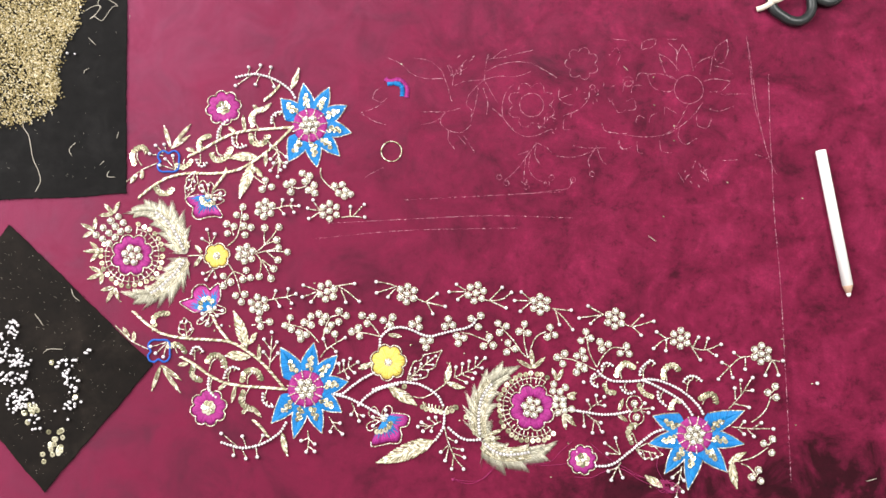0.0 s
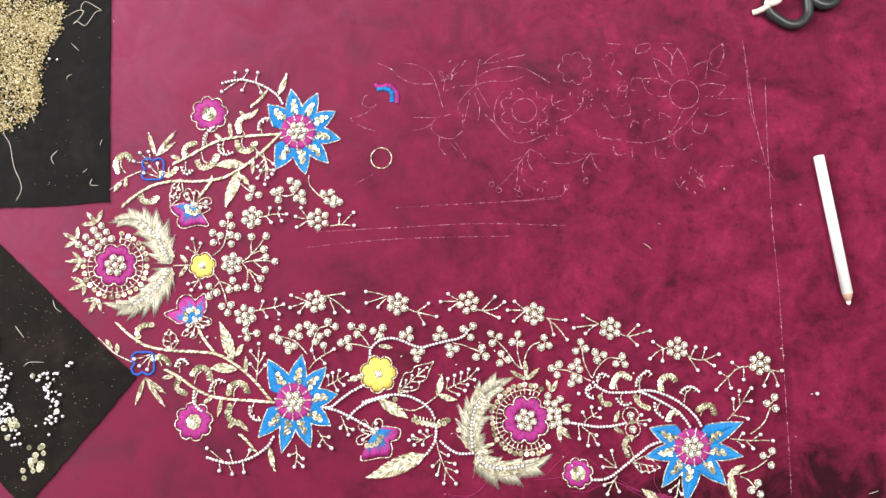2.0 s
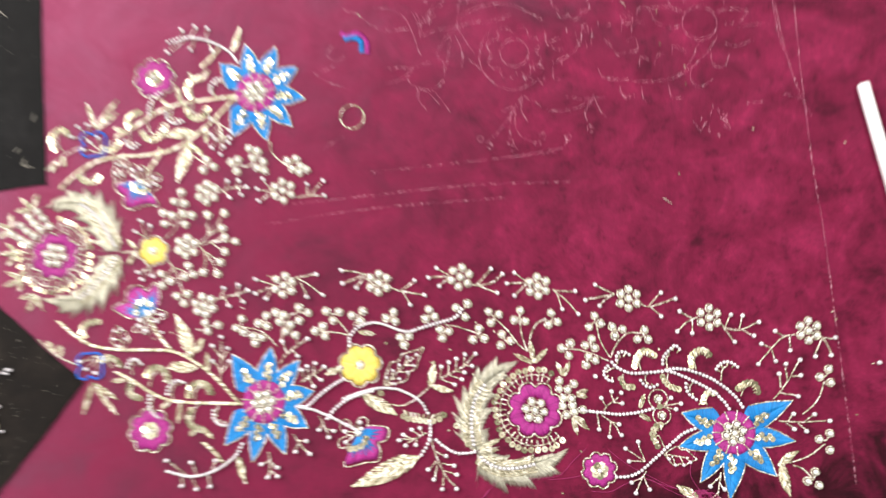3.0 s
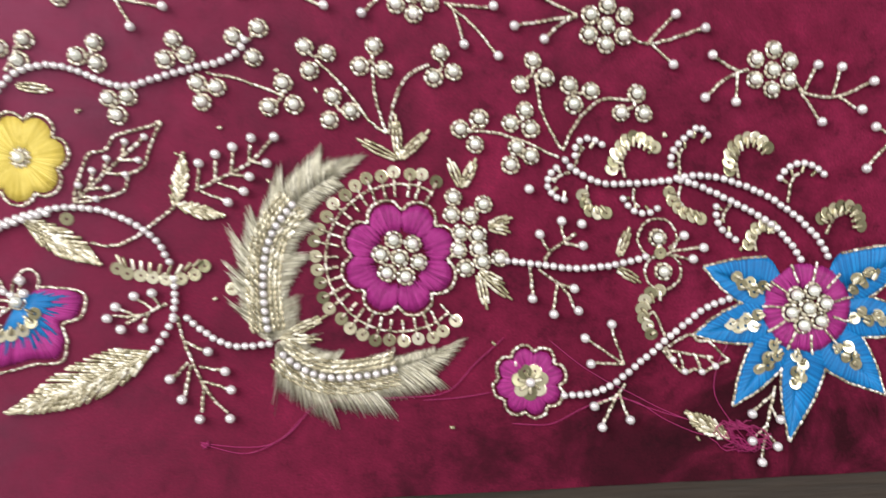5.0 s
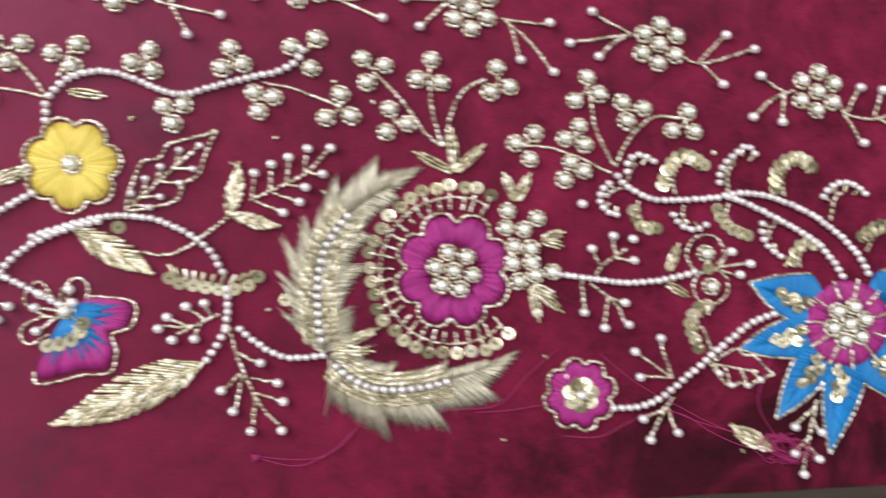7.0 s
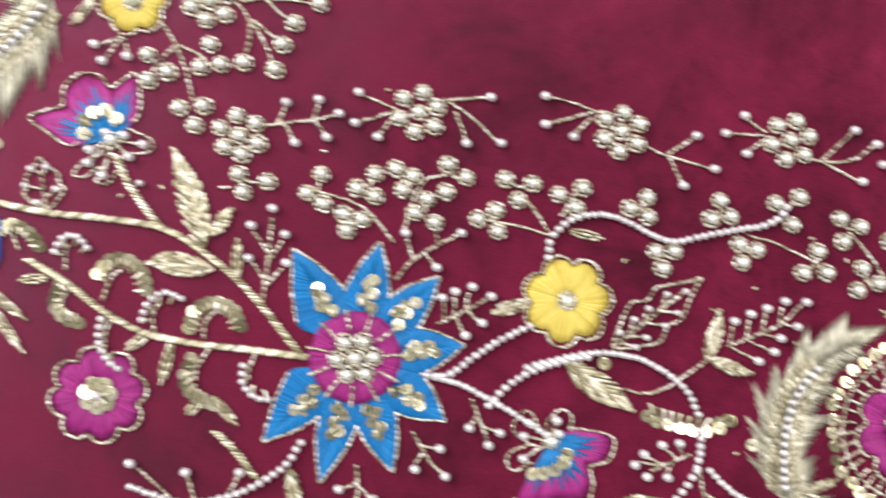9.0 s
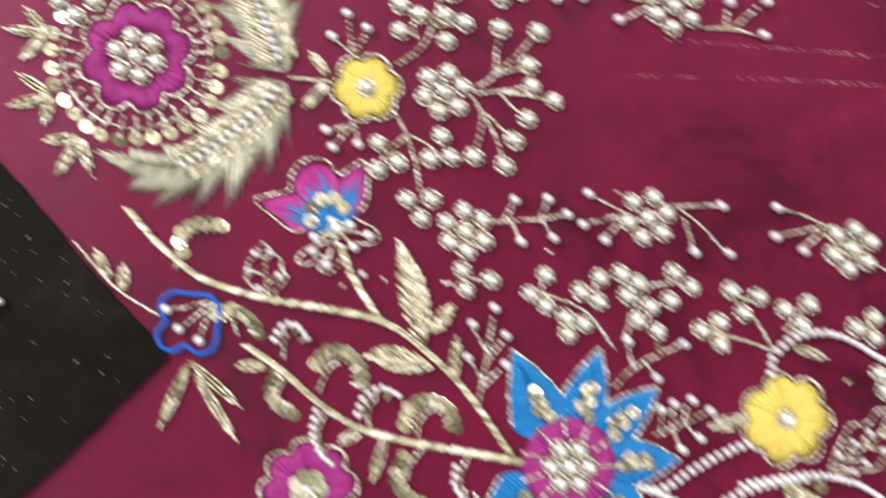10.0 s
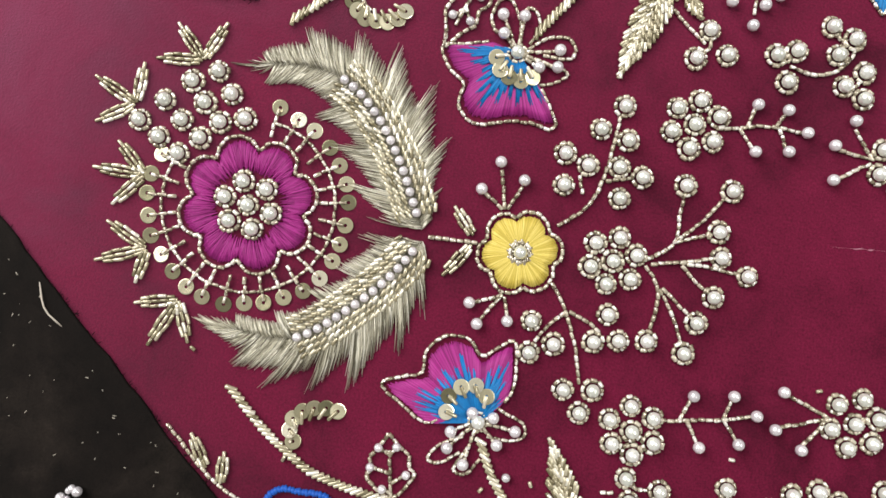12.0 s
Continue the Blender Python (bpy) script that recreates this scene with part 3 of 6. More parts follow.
def half_flower(eye, edge, loops, pearls, seqs, label="half-open magenta and blue satin blossom with sequins"):
    """A fan of satin that turns from blue to magenta, with pearl loops."""
    ob = thing("half_flower", *eye, label, "embroidered flower", "half blossoms")
    e0 = np.array(eye)
    xy, _ = curve(edge, 0.3)
    gb, gm = Geo(), Geo()
    gm.slab([tuple(e0)] + [tuple(e0 + (p - e0) * 0.92) for p in xy[::6]], 0.0, 0.25)
    for i, p in enumerate(xy):
        v = p - e0
        k = 0.40 + 0.40 * (i // 5 * 0.618 % 1) + rng.uniform(-0.06, 0.06)
        gm.thread([e0 + v * 0.36, e0 + v * 0.6, e0 + v * 0.8, e0 + v * rng.uniform(0.93, 0.97)], 0.4, 0.35, 0.35)
        gb.thread([e0 + v * 0.12, e0 + v * 0.3, e0 + v * 0.45, e0 + v * k], 0.42, 0.78, 0.25)
    part("outer_petal", gm, MAGENTA, ob, "magenta satin petal")
    part("inner_petal", gb, BLUE, ob, "blue satin petal base")
    g = Geo()
    bead_line(g, [tuple(e0 + (np.array(p) - e0) * 1.04) for p in edge], 2.0, 0.45)
    part("bead_edging", g, GOLD, ob)
    for lp in loops:
        g = Geo()
        bead_line(g, lp, 1.9, 0.45)
        part("bead_loop", g, GOLD, ob)
    for p in pearls:
        g = Geo()
        bead_line(g, [eye, p], 2.0, 0.5, 0.8)
        part("bead_vein", g, GOLD, ob)
    for p in pearls:
        piece("pearl", END_PEARL, ob, *p, 1.45)
    for p in seqs:
        piece("sequin", SEQ, ob, *p, 1.55, rng.uniform(0, 360), (rng.uniform(-9, 9), rng.uniform(-9, 9)))
        v = e0 - np.array(p)
        q = np.array(p) + v / np.linalg.norm(v) * 1.3
        piece("bead", BUGLE, ob, *q, 1.75, math.degrees(math.atan2(v[1], v[0])) + rng.uniform(-12, 12), (0, 0), (1.5, 1, 1))
    set_pearl(ob, *eye)
    return ob


def cord_outline(pts, mat, label, name="cord_outline"):
    """A thick chain-stitched outline."""
    ob = thing(name, *pts[0], label, "embroidered outline")
    xy, d = curve(pts, 0.85)
    g = Geo()
    g.chain(np.array([p + turned(t, 90) * (0.22 if i % 2 else -0.22) for i, (p, t) in enumerate(zip(xy, d))]), 0.85, 0.6)
    part("chain_stitch", g, mat, ob)
    return ob


def loose_thread(pts, mat, label, w=0.35, z=0.25):
    ob = thing("loose_thread", *pts[0], label, "thread")
    xy, _ = curve(pts, 2.0)
    g = Geo()
    g.thread(list(xy), w, z, 0.3, 5)
    part("strand", g, mat, ob)
    return ob


# ---- the setting ----
def sheet(name, outline, z0, z1, mat, label="", category="", kind="", step=6.0, wave=0.0, fray=0.0):
    """A cloth with an uneven edge and a little sag, as one mesh."""
    rows = []
    n = len(outline)
    for i in range(n):
        a, b = np.array(outline[i]), np.array(outline[(i + 1) % n])
        k = max(1, int(np.linalg.norm(b - a) / step))
        d = (b - a) / np.linalg.norm(b - a)
        for j in range(k):
            p = a + (b - a) * j / k
            w = noise.noise(Vector((p[0] * 0.03, p[1] * 0.03, 0.3))) * wave + rng.uniform(-fray, fray)
            rows.append(tuple(p + np.array((-d[1], d[0])) * w))
    g = Geo()
    g.slab(rows, z0, z1)
    me = g.mesh(name, mat, (0, 0), False)
    ob = new(name, me)
    bev = ob.modifiers.new("edge", "BEVEL")
    bev.width, bev.segments, bev.limit_method, bev.angle_limit = min(0.0008, (z1 - z0) * 0.0003), 2, "ANGLE", radians(50)
    return tagged(ob, label, category, kind=kind)


def wood(name, dark, light, along=(1, 14, 14)):
    m = material(name, dark, 0.55)
    co = node(m, "ShaderNodeTexCoord")
    mp = node(m, "ShaderNodeMapping")
    mp.inputs["Scale"].default_value = along
    gr = node(m, "ShaderNodeTexNoise", Scale=14.0, Detail=7.0, Roughness=0.65)
    wire(m, co, "Object", mp, "Vector")
    wire(m, mp, "Vector", gr, "Vector")
    r = ramp(m, gr, "Fac", [(0.3, dark), (0.62, light), (0.8, tuple(c * 1.5 for c in light))])
    b = m.node_tree.nodes["Principled BSDF"]
    wire(m, r, "Color", b, "Base Color")
    bump = node(m, "ShaderNodeBump", Strength=0.4, Distance=0.001)
    wire(m, gr, "Fac", bump, "Height")
    wire(m, bump, "Normal", b, "Normal")
    return m


WOOD = wood("dark_worn_wood", (0.009, 0.0055, 0.0035), (0.030, 0.018, 0.011))
PLASTER = material("plain_plaster", (0.78, 0.77, 0.74), 0.9)
CONCRETE = wood("grey_floor", (0.10, 0.095, 0.09), (0.16, 0.15, 0.14), (1, 1, 1))

EDGE = [(43.5, -203.1), (229.5, -204.7)]
ex = [EDGE[0][0] - 5.0 * (EDGE[1][0] - EDGE[0][0]), EDGE[1][0] + 2.5 * (EDGE[1][0] - EDGE[0][0])]
ey = [EDGE[0][1] - 5.0 * (EDGE[1][1] - EDGE[0][1]) * 0.2, EDGE[1][1] + 2.5 * (EDGE[1][1] - EDGE[0][1]) * 0.3]
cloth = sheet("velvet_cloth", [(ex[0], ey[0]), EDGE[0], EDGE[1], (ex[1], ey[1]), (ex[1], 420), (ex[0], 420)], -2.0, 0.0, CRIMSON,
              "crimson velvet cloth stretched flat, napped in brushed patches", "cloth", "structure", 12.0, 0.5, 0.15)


def plank(name, x0, x1, y0, y1, z0, z1, mat, label, category, kind="", turn=0.0, bevel=2.0):
    bm = bmesh.new()
    bmesh.ops.create_cube(bm, size=1)
    bmesh.ops.scale(bm, vec=((x1 - x0) * 0.001, (y1 - y0) * 0.001, (z1 - z0) * 0.001), verts=bm.verts)
    if bevel:
        bmesh.ops.bevel(bm, geom=bm.edges[:], offset=bevel * 0.001, segments=2, affect="EDGES")
    me = bpy.data.meshes.new(name)
    bm.to_mesh(me)
    bm.free()
    me.materials.append(mat)
    ob = new(name, me)
    ob.matrix_basis = pose((x0 + x1) / 2000, (y0 + y1) / 2000, (z0 + z1) / 2000, 0, 0, turn)
    return tagged(ob, label, category, kind=kind)


tilt = math.degrees(math.atan2(EDGE[1][1] - EDGE[0][1], EDGE[1][0] - EDGE[0][0]))
plank("table_rail", EDGE[1][0] - 800, EDGE[1][0] + 300, EDGE[1][1] - 71, EDGE[1][1] + 9, -22, -2.1, WOOD,
      "dark worn wooden rail along the cloth's edge", "rail", "structure", tilt)
plank("worktable", ex[0], ex[1], -240, 430, -42, -2.0 - 20.5, WOOD, "dark wooden worktable under the velvet", "table", "structure")
plank("support", ex[0], ex[1], -180, 425, -22.4, -2.05, WOOD, "wooden board under the velvet cloth", "board", "structure")
# Floor, ceiling and walls: unseen, added to close the room and bounce light.
plank("floor", -2600, 2600, -2600, 2600, -760, -720, CONCRETE, "grey floor, unseen, added to close the room", "floor", "structure", 0, 0)
plank("ceiling", -2600, 2600, -2600, 2600, 2150, 2200, PLASTER, "plain ceiling, unseen, added to bounce light", "ceiling", "structure", 0, 0)
for i, (x0, x1, y0, y1) in enumerate(((-2650, -2600, -2600, 2600), (2600, 2650, -2600, 2600), (-2600, 2600, 2600, 2650), (-2600, 2600, -2650, -2600))):
    plank(("wall_west", "wall_east", "wall_north", "wall_south")[i], x0, x1, y0, y1, -720, 2150, PLASTER, "plain plaster wall, unseen, added to bounce light", "wall", "structure", 0, 0)

# two dark cloth pads that hold loose beads
PAD_A = [(-260.1, 246.6), (-253.7, 44.6), (-379.5, 38.6), (-393.2, 247.2)]
pad_a = sheet("bead_pad", PAD_A, 0.0, 1.2, BLACK, "black velvet pad strewn with loose gold beads", "cloth pad", "", 4.0, 1.2, 0.35)
PAD_B = [(-347, 20.1), (-228, -92.3), (-308.8, -190.3), (-411.4, -78.2)]
pad_b = sheet("bead_pad", PAD_B, 0.0, 1.2, BROWN, "brown-black velvet pad strewn with pearls and sequins", "cloth pad", "", 4.0, 0.8, 0.35)


# fuzz along the pads' cut edges and lint on their pile
for pad, line, mat in ((pad_a, PAD_A, BLACK), (pad_b, PAD_B, BROWN)):
    ORIGIN[pad.name] = (0, 0)
    for i in range(4):
        a, b = np.array(line[i]), np.array(line[(i + 1) % 4])
        g = Geo()
        for k in range(int(np.linalg.norm(b - a) / 0.7)):
            p = a + (b - a) * rng.random() + np.array((rng.uniform(-0.4, 0.4), rng.uniform(-0.4, 0.4)))
            d = turned((b - a) / np.linalg.norm(b - a), rng.uniform(0, 360)) * rng.uniform(0.3, 1.3)
            g.thread([p, p + d * 0.5 + turned(d, 90) * rng.uniform(-0.2, 0.2), p + d], 0.2, rng.uniform(0.2, 1.2), 0.2)
        part("frayed_edge", g, mat, pad, "fuzzy cut edge of dark velvet", "stuff")


# ---- stretched motif on the chest: large round flowers with feather leaves ----
def main_left():
    c = (-247.5, -5.2)
    round_flower(c, 16.2, 8, 0.35, MAGENTA, 9.0, "rosette", "magenta")
    sequin_halo(c, 17.5, 24.6, 80, -201, 25)
    pearls = thing("pearl_patch", *c, "patch of twelve ringed pearls beside a magenta flower", "embroidery cluster")
    for p in [(-276.9, 11.4), (-271.5, 17.2), (-265.5, 22.9), (-259.5, 26.2), (-271.6, 8), (-266.7, 13), (-261.7, 18.1), (-255.5, 21.1), (-266.3, 4.7), (-261.6, 9.3), (-257.3, 13.9), (-251.3, 15.6)]:
        set_pearl(pearls, *p)
    leaf_fan((-263.7, 28.3), *[(-271.2, 36.4), (-259.3, 38.3), (-275.1, 27.2)])
    leaf_fan((-278.4, 15.1), *[(-289.2, 20.4), (-277.9, 25.4), (-287.5, 9.4)])
    leaf_fan((-273.7, -1.8), *[(-281.2, 5.5), (-286.4, -1.7), (-280.5, -10)])
    leaf_fan((-270.3, -19.6), *[(-281, -14.3), (-282.5, -24.3), (-272, -28.3)])
    leaf_fan((-260.7, -30.8), *[(-271.3, -33.2), (-266.6, -43), (-257, -40.9)])
    feather([(-204.2, -4.3), (-206.8, 0.4), (-212, 10.8), (-219.1, 21), (-227.3, 28.1), (-237.7, 31), (-256.3, 28.7)],
            [(-217.4, -3.5), (-223.8, 4), (-228.5, 12.7), (-234.4, 19.2), (-248, 24.9)],
            [(-201.1, 6.9), (-200.9, 19.2), (-206.9, 31.2), (-217, 39.1), (-227.1, 41.7), (-240, 40), (-249.6, 32.8)], (0.06, 0.60))
    feather([(-203.9, -7.5), (-205.2, -9.4), (-210.3, -17.2), (-218.8, -26.3), (-230.1, -35.2), (-241.3, -36.2), (-256.4, -34.1)],
            [(-200.5, -25.9), (-205.6, -36.6), (-216.3, -45.9), (-226, -48), (-237.6, -48.7), (-245.9, -44.1)],
            [(-219.9, -8.1), (-223.2, -16.4), (-229.8, -23.8), (-236.6, -29.9), (-246.1, -32.2)], (0.05, 0.60))
    stem([(-202.6, -5.9), (-196.5, -5.7), (-190.1, -5.6)])
    slim_leaf((-191.4, -4.1), (-197.1, 2.4), 3)
    slim_leaf((-191.4, -6.1), (-197.5, -14.8), 3)
    round_flower((-179.5, -6.3), 9.6, 6, 0.25, YELLOW, 1.6, "pearl", "yellow")
    sprig([[(-185.2, 3.5), (-190.7, 7.1)], [(-184.8, 3.5), (-187.1, 13.4)], [(-184.3, 3.6), (-181.4, 10)]], [(-191.3, 7.7), (-187.6, 15), (-181.2, 11.4)])
    sprig([[(-182, -17.3), (-188.9, -20.2)], [(-182.6, -17.9), (-186.9, -24.4)], [(-181.7, -17.6), (-180.3, -22.4)]], [(-190, -20.4), (-187.4, -25.3), (-180.1, -23.5)])
    sprig([[(-171.4, 1.4), (-164.6, 7.7), (-161.7, 16), (-160.7, 23.2), (-160, 31.1)], [(-161.4, 14.3), (-159.4, 14.9), (-154.6, 16.5)], [(-166.4, 10.2), (-167.9, 14.9)]], [(-159.4, 33.4), (-164.4, 26.9), (-157.3, 25.2), (-158.5, 18.3), (-152.5, 16.7), (-157.3, 10.7), (-166.2, 17.6), (-172.2, 19.7), (-171.4, 11.9)], tips=None)
    rosette((-156.5, -4.8), 82, 6.0)
    sprig([[(-149.9, -3.9), (-145.4, -1.4), (-141.7, 2.8), (-141.7, 9.2), (-141.3, 14.9)], [(-141.7, 2.8), (-135.6, 8.7), (-131, 15.5)], [(-141.7, 2.3), (-132.9, 5.6)], [(-147.1, -4.2), (-140.2, -2.6), (-131.3, -0.3)], [(-140.2, -2.6), (-131.6, -2.7), (-124.4, -3.4)],
           [(-139.4, -3.2), (-135.2, -6.9), (-131.3, -9.1)], [(-148.4, -4.6), (-144.6, -9), (-144, -14.6), (-145, -21.9)], [(-144, -9.7), (-139.5, -16.1), (-136.2, -23.3)], [(-143.4, -9.5), (-138.5, -13.1), (-134.5, -16)]],
          [(-141.5, 16.4), (-129.9, 16.8), (-131.6, 6.3), (-130.1, 0.1), (-122.9, -3.5), (-130.5, -9.9), (-133.7, -16.8), (-135.7, -24.7), (-145.2, -23.1)], tips=None, label="spray of gold beads tipped with ringed pearls")
    sprig([[(-170.7, -12.4), (-166.1, -18.8), (-162.1, -28.1), (-159.9, -36.3)], [(-166, -19), (-170.3, -23.7), (-172.5, -27.6)], [(-165.3, -18.9), (-160.1, -20.7), (-156.9, -23)]],
          [(-174.1, -22.5), (-167.9, -27.4), (-173.6, -30.3), (-155.7, -18.1), (-158.2, -25.3), (-152.1, -24.1), (-163.8, -38.1), (-156.5, -37.2), (-159, -43.2)], tips=None, label="drooping bead stem set with ringed pearls")
    rosette((-145.4, -45.7), 100, 6.0)
    pearl_spray([(-138.9, -42.2), (-132.6, -41.1), (-121.6, -39.1), (-116.4, -37.5)], [(-131.6, -34.7), (-121.7, -33.2), (-115.4, -37.2), (-128.4, -47), (-118.8, -44.8)])
    trefoil([(-145, -57.4), (-136.2, -59.3), (-143.4, -62.9)], [(-147.3, -61.3), (-150.7, -62.2)])
    rosette((-141.7, 31.7), 85, 6.0)
    pearl_spray([(-136.3, 31.3), (-131.5, 32.4), (-124.6, 34), (-114.8, 33.9)], [(-127.1, 38.9), (-119.4, 38.7), (-113.9, 33.9), (-126, 27.3), (-117.8, 28.6)])
    trefoil([(-141.6, 55.3), (-144, 47.9), (-136.4, 49.8)], [(-142, 51.8), (-149.7, 57.6), (-154.2, 61.9)])


main_left()


def main_right():
    c = (72, -128.2)
    round_flower(c, 17.6, 8, 0.3, MAGENTA, 9.0, "rosette", "magenta")
    sequin_halo(c, 18.9, 26.3, 62, 308, 27)
    pearls = thing("pearl_patch", *c, "patch of ringed pearls beside a large magenta flower", "embroidery cluster")
    for p in [(89.5, -110.1), (88.7, -115.4), (94.5, -116.1), (98.8, -112.7), (91.2, -121.2), (96.5, -122.1), (90.4, -126.5), (97.7, -130.5), (103.1, -129.7), (92.3, -132.3), (96.6, -126.5)]:
        set_pearl(pearls, *p)
    leaf_fan((92.3, -107.6), *[(88.7, -98), (97.2, -98.4)])
    leaf_fan((99.7, -119.6), *[(107.5, -117.2), (106.8, -121.7)])
    leaf_fan((96.3, -133.6), *[(106.3, -142.9), (98.4, -145.5), (104.2, -137.7)])
    feather([(31.5, -151.9), (30, -146), (29.7, -133.5), (31.4, -123), (35.5, -115.3), (43.8, -107), (63.6, -95.9)],
            [(17.6, -138.1), (18, -126.2), (19.3, -115.7), (26.6, -109.6), (36.9, -97), (49.9, -92)],
            [(46.8, -146), (40.3, -137.7), (45.3, -125.6), (47.6, -116.8), (56.1, -104.9)], (0.06, 0.62))
    feather([(32.3, -153.2), (37.3, -158.9), (47.5, -163.9), (61.6, -163.9), (74.3, -161.1), (83.4, -158), (91.7, -154.4)],
            [(46.5, -150.4), (53.3, -155.9), (69.2, -156.2), (81.7, -156.5)],
            [(30.7, -173.8), (51, -180.2), (68.5, -177.5), (85, -169.3)], (0.06, 0.62))
    leaf_fan((33.3, -151.4), *[(48.7, -144.8), (46.4, -152.2)])
    pearl_string([(30.6, -152.7), (23.6, -153), (17.6, -152.2), (10.9, -148), (6, -143.3)])
    pearl_string([(1.8, -142.5), (2.6, -137.2), (2.5, -131.1)])
    pearl_string([(1.7, -143.4), (-1.2, -148), (-4.5, -152.3)])
    bugle_leaf((-5.5, -153), (-50.7, -169.7), 15.5, "long leaf of slanted gold bugle beads")
    sprig([[(-0.1, -138.5), (-8.5, -141.9), (-17.1, -141.7)], [(-4.7, -140), (-9.6, -136.5)], [(-2.4, -139.2), (-4.4, -136)], [(-8.5, -141.9), (-13, -144.3)], [(-5.9, -141.1), (-7.6, -144.6)], [(-9.4, -142.2), (-14.8, -139.4)]],
          [(-18.3, -142.2), (-15.5, -138.8), (-9.8, -135.8), (-4.3, -135.1), (-7.7, -145.8), (-14.3, -145.8)])
    sprig([[(2.6, -142.5), (4.3, -150.6), (7.5, -159.7), (11.4, -167.9), (16.7, -173.6)], [(4.3, -150.6), (10, -153.6)], [(5.2, -156.8), (0.9, -161.6), (0.1, -161)], [(5.9, -157.8), (3.6, -167.4)], [(8.5, -158.8), (15.4, -160.2)],
           [(9.4, -163.3), (17.2, -166.1)], [(9.8, -164.2), (8.4, -173)]], [(11.7, -154), (16.6, -160.4), (18.1, -166.2), (-0.4, -161.9), (2.9, -168.4), (8, -174.8), (17.3, -175.1)])
    ob = thing("sequin_leaf", *(-1.6, -126.5), "leaf of overlapping gold sequins under bugle beads", "embroidered leaf")
    for i, p in enumerate([(-14.7, -127.1), (-11.7, -128.8), (-7.7, -129.6), (-4, -130.4), (-0.1, -131.1), (4.5, -131.2), (8.7, -130.2), (11.9, -127.7)]):
        piece("sequin", SEQ, ob, *p, 0.3 + 0.1 * (i % 2), 40.0 * i, (6, 8 - 2 * i))
    for i, p in enumerate([(-13.7, -124.4), (-12.1, -125.3), (-9.6, -126.1), (-7.1, -126.7), (-4.5, -127.3), (-1.6, -127.9), (1.3, -128.4), (4.4, -128.2), (7, -127.6), (9.7, -126.7)]):
        piece("bead", BUGLE, ob, *p, 0.7, 112 - 8 * i, (0, 0), (1.7, 1.05, 1))
    pearl_string([(-53.4, -113), (-46.6, -111.1), (-38.9, -109), (-31.4, -107.8), (-24.8, -107.9), (-17.4, -109.4), (-10.8, -112.4), (-5.1, -116.2), (-1.2, -120.5), (1.4, -125.8)])
    bugle_leaf((-41.9, -111.3), (-19.7, -125.4), 10.5, "leaf of slanted gold bugle beads")
    stem([(-22.2, -118.9), (-15.7, -120.1), (-7.8, -117.4), (-2.4, -113.4), (3.9, -109)])
    bugle_leaf((3.9, -109), (7.2, -93), 6.0)
    bugle_leaf((4.8, -108.7), (18.5, -112.2), 5.5)
    sprig([[(10.2, -104.4), (17.3, -101.3), (27.1, -96.8), (34.4, -89.9)], [(11.1, -104.1), (12, -97.6)], [(16.5, -101.6), (17.2, -95.2)], [(21.8, -99.3), (22.5, -92.8)], [(27.1, -96.5), (27.9, -90.9)], [(28.3, -96.2), (31.7, -97.1)], [(21.7, -99.8), (26.5, -100.9)], [(17.3, -102.2), (24.4, -105.1)], [(12, -104.5), (19.4, -108)]],
          [(12.1, -96.1), (17.3, -93.6), (22.6, -91.6), (28.4, -89.1), (35.4, -89.1), (32.7, -97), (27.3, -100.9), (25.3, -105.3), (20.3, -108.4)])
    outline_leaf((-26.7, -106.3), (1.3, -82.7), 13.5, [(-24.6, -101.1), (-20.2, -96.8), (-15.6, -93.3), (-9.9, -88.5), (-3.9, -87.3), (-6.1, -94.3), (-10.2, -98.5), (-16.1, -102.4), (-19.4, -105.5)])
    piece("pearl", END_PEARL, thing("loose_pearl", *(113.2, -108.7), "single loose white pearl on velvet", "pearl"), *(113.2, -108.7), 1.45)
    # the pearl vine and its trefoils
    pearl_string([(-48.2, -78.7), (-47.8, -72.9), (-43.2, -67.7), (-37.9, -65.2), (-31.1, -64.4), (-23.5, -66.3), (-15.5, -70), (-8.2, -71.8), (-0.2, -69.9), (11.6, -67.2), (20.7, -65.3), (25.8, -62.6), (28, -59.1)])
    trefoil([(-17.4, -58.1), (-22.8, -61.9), (-16.9, -64.4)])
    trefoil([(6.3, -58), (3.5, -64), (9.9, -62.9)])
    trefoil([(-14.2, -75.1), (-8.2, -74.9), (-11.7, -80.4)])
    trefoil([(12.9, -71.6), (18.7, -73.1), (14, -77.4)])
    trefoil([(24.6, -58), (32.3, -55.6), (30.3, -64.6)])
    trefoil([(38.9, -72.7), (34.2, -79.8), (41.9, -79.4)], [(15.5, -68.6), (23.6, -70.3), (32.8, -73.9), (38.7, -76.5)])
    trefoil([(46, -61.8), (52.8, -64.1), (47.2, -69.2)], [(49.3, -65.9), (57.9, -75.2), (65.1, -85.7), (69.7, -89.4)])
    trefoil([(53.8, -77.5), (59.2, -82.2), (52.5, -84.6)])
    trefoil([(67.3, -62.5), (62.6, -68.5), (70, -69.8)], [(66.7, -66.9), (66.8, -77.3), (69.7, -89.4)])
    trefoil([(87.6, -65.4), (85.2, -72.9), (91.4, -71.4)], [(84.2, -68.8), (77.7, -71.7), (73.1, -78.5), (70.4, -89.8)])
    leaf_fan((73.2, -97.8), *[(60.8, -90.8), (72.8, -83.7), (83.1, -89)])
    slim_leaf((-42, -70), (-31, -71.8), 3)
    trefoil([(-38.2, -56.3), (-40.2, -62.6), (-45.8, -58.7)], [(-41.1, -60.1), (-44.8, -65.7)])
